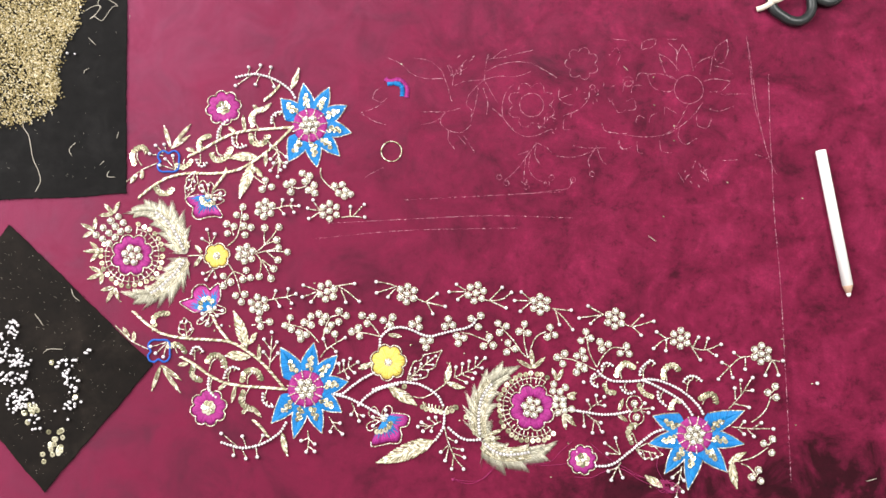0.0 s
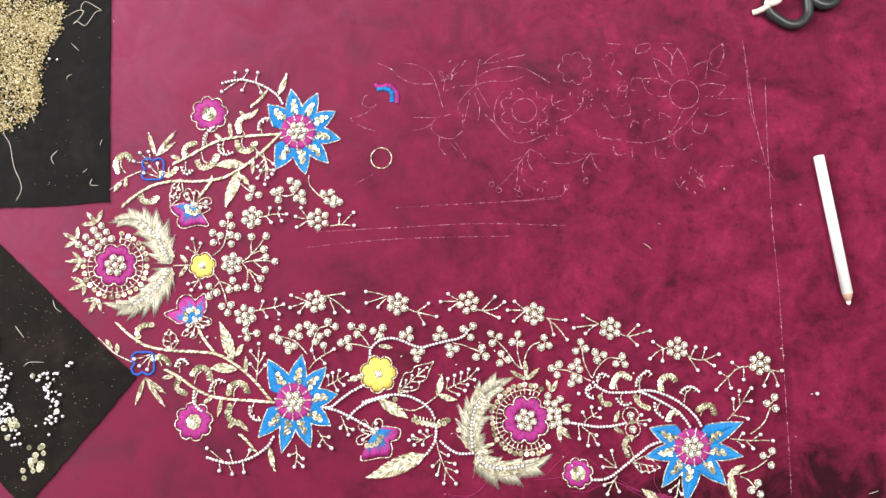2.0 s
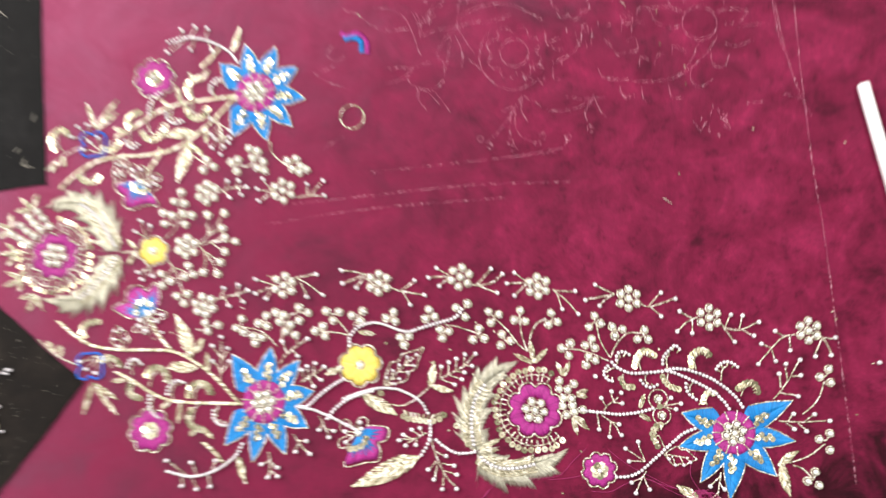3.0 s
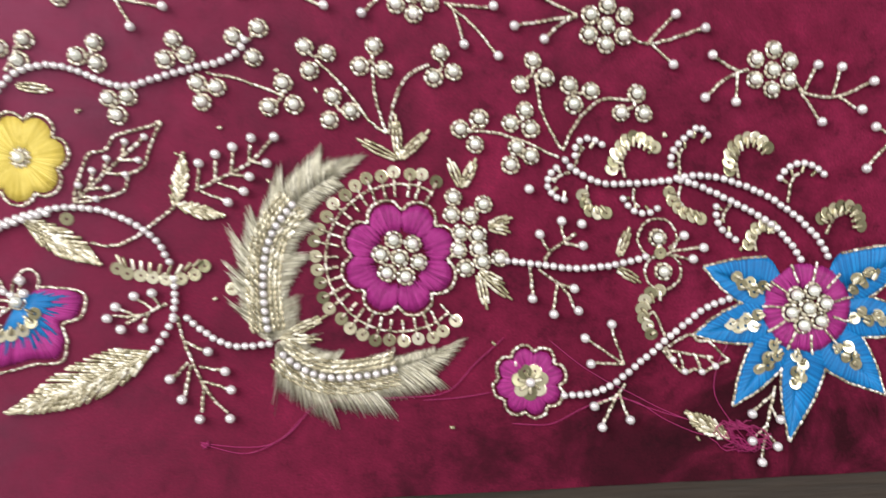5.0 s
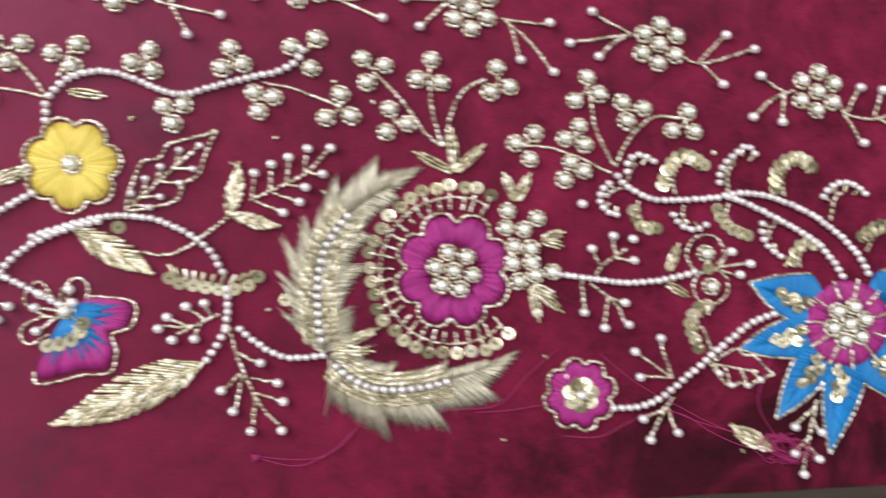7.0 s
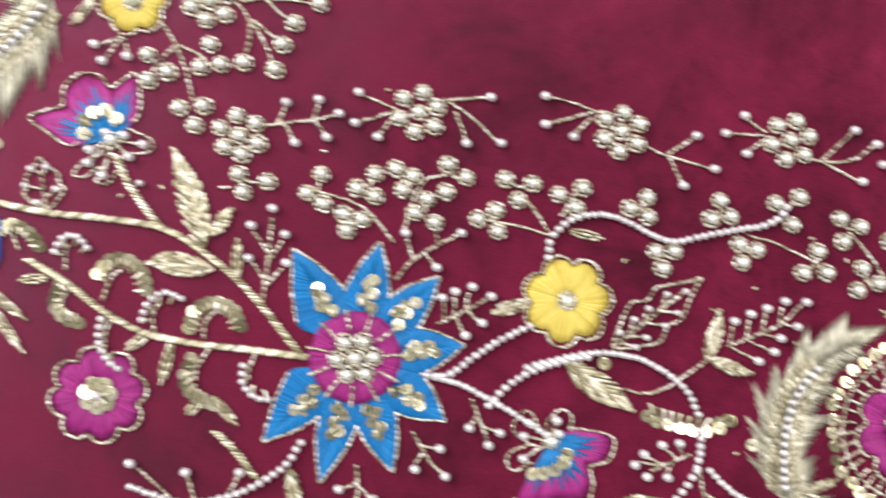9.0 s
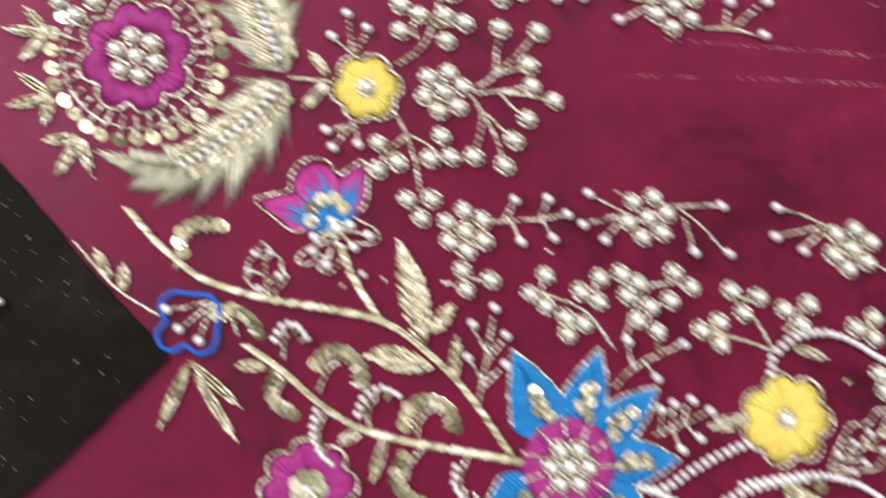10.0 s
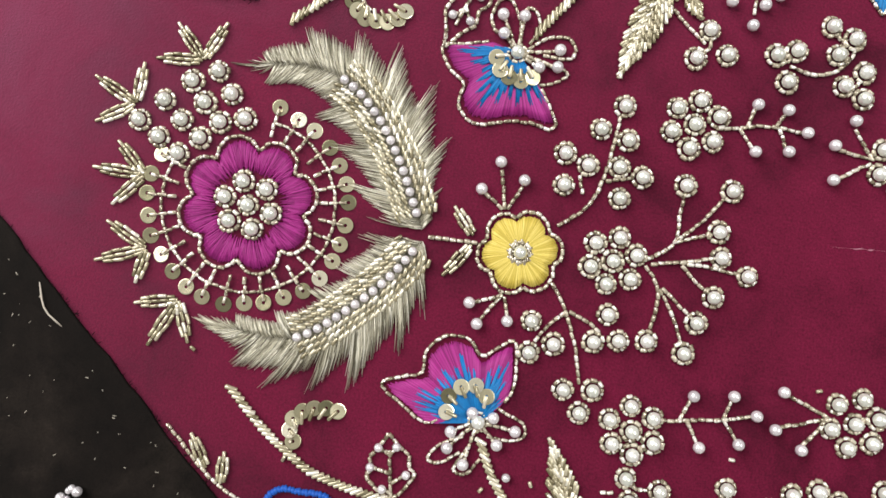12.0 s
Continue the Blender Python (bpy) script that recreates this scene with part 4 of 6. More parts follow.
    trefoil([(-62.7, -54.8), (-54.1, -55.7), (-58.5, -61.1)], [(-57.1, -59.2), (-51.6, -66.2), (-48.8, -70.6)])
    trefoil([(-65.4, -64.6), (-70.8, -67.6), (-64.5, -71.3)], [(-68.2, -67.9), (-58.5, -69.2), (-47, -71.8)])
    # the row of rosettes along the opening
    rosette((-90.8, -35.4), 20)
    sprig([[(-97.5, -34.9), (-109.1, -30.6)], [(-97.5, -35.3), (-109.6, -39.4)], [(-98.2, -36.8), (-102.9, -42.9)]], [(-109.6, -30.3), (-110.3, -39.8), (-103.2, -43.8)])
    sprig([[(-83.2, -31.1), (-70, -29.3)], [(-81.4, -31.6), (-74.1, -36), (-65.8, -43.1)], [(-79.5, -34.3), (-75.5, -43.4)]], [(-68.5, -29.4), (-64.7, -43.6), (-75.5, -44.3)])
    rosette((-26.6, -37.8), 25)
    sprig([[(-34.5, -32.1), (-42.1, -29.4), (-50.4, -28.1)], [(-35.8, -32.1), (-50.1, -36.5)], [(-35.7, -33.4), (-41.5, -39.5)]], [(-51.3, -28), (-51, -36.9), (-41.8, -40.3)])
    sprig([[(-18.7, -41.8), (-11.1, -44.6), (3.6, -48.1)], [(-11.4, -44.3), (-3, -38.4)], [(-10.7, -45), (-6.4, -53.1)]], [(-2.4, -37.8), (3.9, -48.1), (-6.1, -53.9)])
    rosette((28.7, -37.5), 15)
    sprig([[(20.9, -35.5), (13.7, -31.1)], [(20.9, -36.3), (8, -36.4)], [(20, -37.8), (14.5, -42.1)]], [(13.1, -30.5), (7.1, -36.5), (14.1, -42.7)])
    sprig([[(34.7, -42.8), (40.3, -44.1), (51.4, -49.3)], [(39.4, -43.6), (49.2, -33.8)], [(40.3, -43.9), (49.6, -42.7), (56.6, -37.7)]], [(49.7, -33.2), (57.1, -37.3), (52.6, -49.6)])
    rosette((80, -47), 30)
    sprig([[(73, -43.6), (65.8, -37.5)], [(73, -44.2), (60.5, -43.7)], [(72.1, -45.2), (64.7, -51.9)]], [(65, -37), (59.4, -43.8), (64, -52.4)])
    sprig([[(89.5, -50.1), (95, -51.2), (103.3, -51.9)], [(90.7, -50.7), (97.8, -57), (105, -66.3)], [(92.3, -51.8), (95.1, -62.5)]], [(104.7, -51.8), (105.5, -67.2), (95.1, -63.2)])
    rosette((139.8, -59), 25)
    sprig([[(130.9, -55.4), (123.3, -51.4), (119.2, -48.8)], [(130.9, -55.7), (121, -56.7), (111.8, -57.9)], [(130.9, -55.7), (125.2, -58), (121, -61.7)]], [(118.3, -48.5), (110.9, -58.2), (120, -62.6)])
    sprig([[(145.9, -62.1), (153.6, -65.1), (169.7, -61.3)], [(153.1, -64.3), (160.8, -57)], [(152.7, -64.3), (159.4, -71)]], [(161.5, -56.5), (170.7, -61.1), (160.1, -72.1)])
    rosette((191.8, -75), 25)
    sprig([[(184.3, -74.4), (180.7, -74.7), (173.5, -70.3)], [(181.6, -74.8), (175.9, -77.6), (170.6, -82.2)], [(180.7, -75.4), (179.9, -83.7)]], [(172.6, -69.6), (169.7, -82.7), (179.4, -84.5)])
    sprig([[(199, -79), (202.6, -82.8), (212.7, -84), (222.7, -80.1)], [(201.7, -81.7), (205.6, -74.6)], [(210.9, -83.5), (213.4, -75.7)], [(212.7, -84.1), (218.3, -87.9)], [(199.9, -80.9), (206, -90.9)]], [(206, -74), (213.6, -75), (223.8, -79.9), (219.6, -88.6), (206.6, -91.9)])
    rosette((255.8, -87.5), 85)
    sprig([[(247.2, -89.5), (237.3, -91.7), (221.7, -105.9)], [(240.5, -90.9), (234.6, -87.2)], [(230.3, -97.3), (225.2, -94.7)], [(230.3, -97.3), (231.6, -104.3)], [(243.1, -90.9), (242.6, -97.4)]], [(233.8, -86.4), (223.9, -94.2), (231.9, -106), (220.4, -107.2), (242.1, -99.6)])
    sprig([[(261.8, -90.6), (266, -95.1), (269, -103)], [(263.9, -93.3), (258.6, -102.8)], [(262.6, -92.4), (270.7, -93.9)]], [(272.5, -93.1), (268.4, -104.4), (258, -104.5)])
    # trefoil spray and curling pearl strings above the star
    trefoil([(116.2, -68.9), (112, -76.1), (119.8, -74.3)], [(116.9, -73.3), (118.4, -84.8), (123.8, -96.7)])
    trefoil([(127.2, -77), (134, -79), (128.4, -83)])
    trefoil([(148.4, -80.5), (143.1, -86.3), (150.3, -86.8)], [(146.5, -82.5), (137.5, -81.8), (130, -87.6), (124.1, -97.2)])
    trefoil([(113.1, -84.2), (108.4, -88), (114.6, -90)])
    trefoil([(98.7, -86.1), (92.7, -89.1), (97.1, -94.1)], [(94.9, -89.9), (102.9, -90.6), (111.7, -93.5), (123.1, -99.3)])
    trefoil([(109.9, -95.5), (114.2, -98.4), (107.8, -100.9)])
    pearl_string([(124.9, -100.3), (128.3, -104), (136.3, -108), (145.4, -108.4), (156.4, -108.1), (163.8, -107), (171.2, -107.5), (179.3, -110.1), (187.6, -114.1), (194.8, -119), (200.6, -124.4), (204.8, -129.5), (207, -134.3)])
    pearl_string([(160.9, -108), (166.4, -110), (174.9, -114.4), (184, -119.5), (190.9, -124.6), (195.4, -130), (198.4, -134.7)])
    for kind, pts, foot in (
            ("pearl", [(128.1, -99), (128.5, -95.8), (130.6, -94), (133.5, -94), (136.7, -95.9)], (127.4, -103.4)),
            ("pearl", [(122.1, -102.5), (119.7, -104.8), (119.1, -108.3), (121.3, -111.4), (124, -112.4)], (126.5, -103.9)),
            ("pearl", [(142.6, -113.1), (144.7, -116.1), (147.4, -117.7), (150.5, -117.9), (153.3, -116.6)], (146.3, -109.9)),
            ("pearl", [(158.1, -103.3), (158.6, -99.7), (160.9, -96.6), (164, -94.1), (167.5, -91.8), (170.1, -94.4)], (161.2, -106.9)),
            ("pearl", [(192.7, -108.9), (194.5, -106.5), (197.5, -104.8), (200.9, -104.6), (204, -105.9), (206.8, -108.3)], (195.1, -116.9)),
            ("pearl", [(172, -116.9), (171.9, -120.6), (173.3, -123.8), (175.6, -126), (177.7, -127.6)], (177.2, -115.9)),
            ("sequin", [(139.5, -103.7), (140.9, -99.4), (143.2, -96), (146.6, -93.8), (150, -94.8), (153.6, -97.4)], (143.7, -106.6)),
            ("sequin", [(130, -111.3), (131.6, -115.8), (134.3, -117.2), (137.3, -117.2)], (131.8, -108.1)),
            ("sequin", [(157.4, -111.7), (158.6, -115), (161.5, -118.1), (164.3, -119.5), (167.2, -120.5)], (161.2, -109.8)),
            ("sequin", [(176.9, -105.8), (176.9, -101.5), (179.1, -97.6), (183, -95.8), (186.7, -96.4), (189.5, -99.2)], (179.8, -108.4)),
            ("sequin", [(205.5, -122.3), (209.2, -119.8), (213.6, -118.5), (217.3, -120.2), (218.6, -125.3)], (206.9, -127.3)),
            ("sequin", [(182, -129.3), (183.9, -125.4), (186.8, -123.3), (189.9, -124.2)], (184.6, -131.6)),
            ("sequin", [(153.1, -142.4), (149.8, -143.3), (148, -145.9), (147.1, -149.3), (148.7, -152.9), (149.9, -156.1)], (154.3, -157.3))):
        curl(kind, pts, foot)
    pearl_string([(105.3, -130.7), (115.3, -132.2), (126, -134.1), (135.2, -134), (144.3, -132.6), (149, -131.5)])
    sprig([[(117.1, -131.6), (119, -128.6), (127.5, -123.1)], [(119, -128.6), (116.2, -124)], [(123.8, -125.3), (122.7, -119.8)], [(123.7, -126.2), (128.6, -127.1)]], [(115.9, -122.9), (122.9, -119.1), (129.2, -120.3), (129.3, -127.1)])
    sprig([[(112.6, -132.8), (113, -141.8)], [(115.2, -133.8), (123.1, -140.6), (126.1, -147)], [(120.8, -138.6), (119.3, -146.9)], [(120.1, -138.2), (125.4, -140.3)]], [(112.7, -142.9), (119.2, -148.1), (127, -147.4), (126, -140.4)])
    slim_leaf((140.4, -131.5), (144.4, -122.2), 3)
    slim_leaf((139.7, -134.6), (147.2, -139.5), 3)
    ob = thing("pearl_knot", *(153.9, -131.4), "two bead loops round pearls with a sequin between", "embroidery knot")
    for n, (c2, r2) in enumerate((((153.1, -125.9), 6.2), ((154.5, -136.5), 5.8))):
        g = Geo()
        bead_line(g, [(c2[0] + r2 * math.cos(a), c2[1] + r2 * math.sin(a)) for a in np.linspace(0.3, 6.5, 14)], 1.9, 0.45)
        part("bead_loop", g, GOLD, ob)
        set_pearl(ob, *c2)
    piece("sequin", SEQ, ob, *(153.6, -130.6), 1.2, 10, (5, 4))
    sprig([[(156.5, -129.7), (160.8, -126)], [(157, -130.3), (166.5, -129.5)], [(156.3, -131.1), (163.3, -133)]], [(161.3, -125.5), (167.4, -129.6), (163.9, -133)])
    # right star and its surroundings
    star_flower((199.9, -150.3), [(167.3, -135.7), (163.1, -157.1), (175, -180.6), (192.9, -192.9)] + [(224.6, -179.4), (239.1, -157.9), (240.5, -132)], 14.4)
    pearl_string([(121.5, -173.8), (129.8, -173.6), (137.2, -170.9), (144.8, -165.4), (152.4, -159.6), (160.1, -153.6), (167.3, -148.7), (174.9, -146)])
    sprig([[(141.1, -165.2), (139.5, -160.6), (137.2, -153.1)], [(141.1, -165.2), (135.8, -161.3), (129.6, -156.7)], [(141.1, -165.2), (131.1, -164.2)]], [(137.3, -152.2), (128.7, -156.1), (130.2, -164.3)])
    sprig([[(140.9, -171.1), (138, -175.1), (131.8, -177.4)], [(138.6, -174.2), (133.5, -183.4)], [(138.9, -174.2), (141.3, -181.7)]], [(130.7, -177.7), (132.9, -184.5), (141.9, -182.7)])
    outline_leaf((153.3, -161.3), (174.8, -165.8), 11.0, [(156.3, -164.5), (160, -168.4), (165.4, -168.8), (169.8, -167.2)], "unfinished bead-outlined leaf with pearls inside on velvet")
    sprig([[(189.1, -174.6), (186.5, -184.7), (183.8, -197.4)], [(188, -177.4), (181.6, -182.5)], [(187.4, -181), (189.1, -184.9)], [(185.8, -187.4), (181.4, -190.9)], [(185.2, -189.2), (188.5, -193.1)]], [(180.9, -183), (189.9, -185.3), (180.6, -191.6), (188.7, -193.9), (183.5, -198.6)])
    bugle_leaf((173.5, -190.3), (160.3, -181.5), 7.0)
    round_flower((110.8, -169), 10.7, 8, 0.2, MAGENTA, 4.0, "sequins", "magenta")
    sprig([[(227.9, -130.6), (237.4, -120.9), (247.3, -107.1)], [(233.8, -123.4), (233.5, -115.6)], [(238.4, -119.1), (238.1, -110.5)], [(241.2, -116.5), (246.5, -116.6)], [(231.8, -126.4), (243.3, -129)]], [(233.1, -114.3), (238.3, -108.2), (247.8, -106.2), (247, -116.2), (243.8, -129.5)])
    sprig([[(229.6, -144.6), (244.3, -146.1), (260, -146.2)], [(235.7, -145.1), (239, -141.3)], [(246.4, -145.7), (252, -142.3)], [(234.7, -146), (238.8, -149.8)], [(242.1, -146.5), (246.5, -151.2)]], [(239.5, -140.5), (252.9, -141.5), (262.2, -146.3), (246.5, -152), (238.8, -150.2)])
    trefoil([(265.8, -113.4), (259.6, -118), (266, -122)], [(245.6, -141.4), (256.2, -133), (262.1, -121)])
    trefoil([(261.5, -154.3), (254.3, -157.6), (260.3, -164.8)], [(233.7, -171.6), (247, -167.5), (258, -160.6)])
    trefoil([(249.2, -178), (243.7, -183.4), (250.7, -186.3)], [(235.8, -172.9), (242, -175.9), (246.8, -181.7)])
    bugle_leaf((225.9, -172.8), (239.4, -164.6), 6.0)
    bugle_leaf((227.7, -171.5), (231.4, -191.4), 8.0)
    # yellow flower, half blossom and the strings between them
    round_flower((-41.6, -92), 13.5, 7, 0.1, YELLOW, 2.4, "pearl", "yellow")
    pearl_string([(-84.4, -116.6), (-77.7, -116.1), (-69.2, -109.5), (-61.4, -104.5), (-53.1, -100.2)])
    pearl_string([(-84.4, -116.8), (-74.1, -119.2), (-61.5, -125.2), (-54.3, -129.1), (-46.7, -133.7)])
    pearl_string([(-65, -125.3), (-59.6, -119.2), (-52.2, -114.4), (-42.5, -110.9), (-34.7, -109.2)])
    half_flower((-45.1, -135.8), [(-38.4, -131.9), (-30.8, -132.5), (-25.4, -135.1), (-27.6, -141.5), (-32.8, -142.9), (-31.6, -148.2), (-33.8, -154.2), (-41.3, -154.5), (-47.3, -155.8), (-54.2, -156.6), (-54.7, -152.7)], [[(-47, -133.9), (-45.6, -128.8), (-41.2, -125.6), (-38.5, -128.9), (-39.5, -134.5)], [(-47.8, -133.9), (-52.2, -126.6), (-56.7, -129.8), (-56.3, -134.2), (-50.6, -137.1)], [(-49, -137.2), (-54.1, -137.8), (-58.6, -141), (-56.5, -145.5), (-50.3, -142.4)]],
                [(-43.6, -129.2), (-42.7, -133.3), (-52, -130.4), (-53.7, -134.3), (-53.6, -141.3)], [(-50.6, -145.9), (-47.2, -145.7), (-43.7, -144.6), (-41, -142.2), (-39.9, -139.6)])
    sprig([[(-70.4, -123.3), (-67.5, -130.3), (-64.7, -136.3)], [(-68.1, -128.5), (-70.5, -131.7)], [(-66.6, -132), (-62.1, -133.3)]], [(-70.8, -132.4), (-64.6, -137.5), (-61.2, -133.6)])
    slim_leaf((-53.4, -92.7), (-66.1, -97), 4)


main_right()


# ---- the flowering branch, sewn once on either side of the opening ----
# the upper side is a mirrored twin, sewn by hand: (x, y) and how far it strays there
SHIFTS = [(-103.3, 99.9, -2.6, 1.0), (-176.8, 116.4, -0.0, -0.6), (-221.4, 71.2, 0.9, 0.2), (-243.8, 41.2, 0.1, 0.4), (-119.2, 100.2, -0.3, -1.2), (-165.2, 139.0, -1.3, 2.4), (-163.2, 41.2, 1.3, -0.7), (-70.6, 95.1, -0.9, -0.7), (-125.5, 68.5, 2.5, 1.9), (-128.5, 125.4, -1.8, -2.0), (-138.4, 92.1, -1.4, -0.7), (-178.1, 75.5, -4.9, -2.1)]


def branch_side(m, upper):
    """m moves the points of the lower branch to the side that is sewn."""
    def one(p):
        q = m @ np.array((p[0], p[1], 1.0))
        if upper:
            w = [1 / (12 + (q[0] - k[0]) ** 2 + (q[1] - k[1]) ** 2) for k in SHIFTS]
            q = q + np.array((sum(a * k[2] for a, k in zip(w, SHIFTS)), sum(a * k[3] for a, k in zip(w, SHIFTS)))) / sum(w)
        else:
            q = q + np.array((2.3, 0.7)) * min(1.0, max(0.0, (-185 - q[0]) / 20))
        return tuple(q)

    def many(pts):
        return [one(p) for p in pts]

    star_flower(one((-106.8, -112.1)), many([(-127.6, -79.3), (-100.9, -76.1), (-81.9, -86), (-73.1, -107), (-78.2, -130.7), (-93.8, -147), (-115.9, -150.9), (-133.8, -138.8)]), 14.6, 0.1)
    round_flower(one((-182.7, -129.5)) if upper else (-183.2, -126.3), 13.6, 8, 0.2, MAGENTA, 5.0, "sequins", "magenta")
    cord(many([(-246.9, -51.1), (-239.1, -58.4), (-232, -63.8), (-222.5, -69.1), (-205.2, -72.6), (-185, -73), (-167, -75.2), (-153.4, -82.5), (-139.5, -93.8), (-123, -112.6)]))
    cord(many([(-122.1, -112.5), (-138.6, -111), (-156.3, -109.6), (-171.3, -106.8), (-183.7, -100.6), (-195.8, -93.2), (-207.9, -87.3)]))
    cc = np.array(one((-225.8, -82.3)))
    notch = 90 if upper else 270
    ring_pts = []
    for k in range(41):
        w = 360.0 * k / 40
        r = 9.4 + 0.9 * math.cos(radians(4 * (w - 45)))
        for n0 in (180, notch):
            r -= 2.2 * math.exp(-((w - n0) / 14) ** 2)
        ring_pts.append((cc[0] + r * math.cos(radians(w)), cc[1] + r * math.sin(radians(w))))
    cord_outline(ring_pts, ROYAL, "royal blue chain-stitched clover outline on velvet", "clover_outline")
    sprig([many([(-218.2, -74.5), (-225.1, -77), (-230.6, -78.8)]), many([(-218.6, -75.3), (-223.7, -79.7), (-227, -83.2)]), many([(-218.6, -75.3), (-220.9, -81.1), (-222, -85.5)])], many([(-232.3, -78.8), (-228.2, -84.1), (-222, -86.9)]))
    for b, t in ((((-224.5, -93.1)), (-207.6, -105.5)), ((-222.4, -96.8), (-207.9, -115.4)), ((-224.4, -94.1), (-230.7, -113.8)), ((-249.9, -71.7), (-254.9, -63.6)), ((-246, -75.1), (-246.1, -67)), ((-201.7, -92.1), (-210.6, -93.6)),
                 ((-144.1, -89.8), (-144.4, -77.2)), ((-162.3, -109.1), (-165.1, -122.6)), ((-169.9, -107.6), (-175.8, -112.5)), ((-149.9, -125.2), (-141.7, -134)), ((-152.6, -126.7), (-156.9, -131.3))):
        slim_leaf(one(b), one(t), 3)
    stem(many([(-261.2, -62), (-248.1, -74.1), (-234.7, -81)]))
    bugle_leaf(one((-153.9, -80.4)), one((-164.8, -50.9)), 10.5)
    bugle_leaf(one((-150.9, -86.7)), one((-170.3, -86)), 9.0)
    bugle_leaf(one((-152.3, -77.1)), one((-146.6, -68.4)), 5.0)
    cord(many([(-135.5, -149.5), (-141.4, -142.1), (-147.5, -136.4)]))
    bugle_leaf(one((-125.2, -146.4)), one((-120.6, -163.5)), 5.5)
    for kind, pts, foot in (
            ("sequin", [(-218.3, -78.9), (-213, -76.9), (-208.2, -79.4), (-205.4, -83.1)], (-211.2, -84.6)),
            ("pearl", [(-199.8, -84.3), (-197.4, -79.9), (-192.9, -79.1), (-189.2, -82.3)], (-196, -89.7)),
            ("sequin", [(-197.7, -94), (-199.1, -99.9), (-195.3, -104.1), (-191, -105.1)], (-192.6, -94.2)),
            ("sequin", [(-185.3, -89.9), (-181.9, -85.5), (-176.7, -85.1), (-172, -89), (-170.9, -94.3)], (-183.7, -98)),
            ("pearl", [(-183.4, -103.4), (-183.8, -109.8), (-181.1, -115.4), (-177.6, -118.1)], (-180.5, -103.3)),
            ("pearl", [(-171.4, -103.2), (-169.8, -97.9), (-165.1, -94.6), (-160.1, -96.2)], (-167.7, -106.7)),
            ("sequin", [(-157.3, -105.2), (-155.8, -99.4), (-150.1, -96.9), (-144.6, -99), (-142.1, -104)], (-153.1, -108.4)),
            ("sequin", [(-156.2, -114.3), (-158.2, -120.8), (-154.3, -126.2), (-148.9, -128.1)], (-151.2, -111)),
            ("pearl", [(-140.6, -115.8), (-140.4, -121.2), (-136.7, -125.2), (-132.8, -125.8)], (-137.2, -112.1))):
        curl(kind, many(pts), one(foot))
    sprig([many([(-136.2, -97.3), (-135, -85.4), (-134.3, -70.2)]), many([(-134.9, -81.2), (-139.8, -74.7)]), many([(-135.1, -84.5), (-130.8, -77)]), many([(-135.5, -89.4), (-139.7, -84.3)]), many([(-135.3, -91.4), (-130.3, -85.6)])], many([(-134.2, -67.5), (-140.3, -73), (-129.9, -75.3), (-140.6, -83), (-129.1, -84)]))
    pearl_string(many([(-122.1, -138.5), (-126.1, -145.1), (-134.6, -151.5), (-145.5, -156), (-156.7, -157.4), (-165.7, -155.2), (-172.1, -153.1)]))
    sprig([many([(-160.3, -156.1), (-170.7, -147.5)]), many([(-153.1, -157.1), (-155.6, -149.7)]), many([(-143.4, -154.7), (-140.3, -149.3)]), many([(-163.4, -156.1), (-162.2, -162.1)]), many([(-156.7, -157.9), (-152.9, -164.8)]), many([(-145.5, -156.4), (-144.5, -163.2)])], many([(-172.5, -146.2), (-156, -148.4), (-139.9, -148), (-162.7, -163), (-152.9, -165.6), (-144, -164.4)]))
    if not upper:
        curl("sequin", [(-227.6, -61), (-229, -57.4), (-227.6, -54.2), (-224.5, -52.4), (-221, -51.7), (-217.8, -52)], (-229.5, -66.5))
        sprig([many([(-95.8, -87.9), (-89.5, -80.6), (-76.7, -72.7)]), many([(-90.2, -81.4), (-92.9, -74.8)]), many([(-87.3, -78.9), (-84, -82.4)]), many([(-83.1, -76.2), (-84, -71.3)])], many([(-75.9, -72.3), (-93.2, -73.1), (-83.1, -83.3), (-84.1, -69)]))
        sprig([many([(-82.2, -101), (-74.2, -96.7), (-66.7, -92.4)]), many([(-79.8, -99.7), (-80.4, -94)]), many([(-76.9, -98), (-77, -92.2)]), many([(-73.4, -96.3), (-72.7, -90.5)]), many([(-76.4, -98.4), (-74, -103)]), many([(-72.9, -96.3), (-69.5, -99.5)])], many([(-65.7, -91.5), (-80.8, -92.6), (-77, -90.5), (-71.7, -88.8), (-73.2, -103.9), (-68.2, -99.9)]))
        sprig([many([(-105, -144.7), (-104.2, -153.5), (-105.4, -160)]), many([(-104.4, -150.5), (-109, -152.2)]), many([(-104.3, -151.3), (-100, -154.9)]), many([(-105.1, -155.8), (-100.2, -160.1)])], many([(-105.8, -160.8), (-109.9, -152.2), (-99.2, -154.9), (-99.3, -160.6)]))
        sprig([many([(-88.3, -134), (-82.8, -142.9), (-78.5, -146.4)]), many([(-85.6, -138.5), (-80.4, -139.4)]), many([(-84.7, -140.7), (-87, -144.1)])], many([(-77.6, -147.4), (-79.6, -139), (-87, -145.5)]))
    else:
        curl("sequin", [(-229.9, 48.6), (-227.3, 45.2), (-224.6, 44.6), (-221.2, 44.6), (-218.4, 45.6), (-216.6, 48)], (-229, 54))
        curl("sequin", [(-248.4, 69.5), (-250.4, 76.2), (-247.4, 81.6), (-241.7, 83.5), (-238.4, 79.8)], (-242, 68.1))
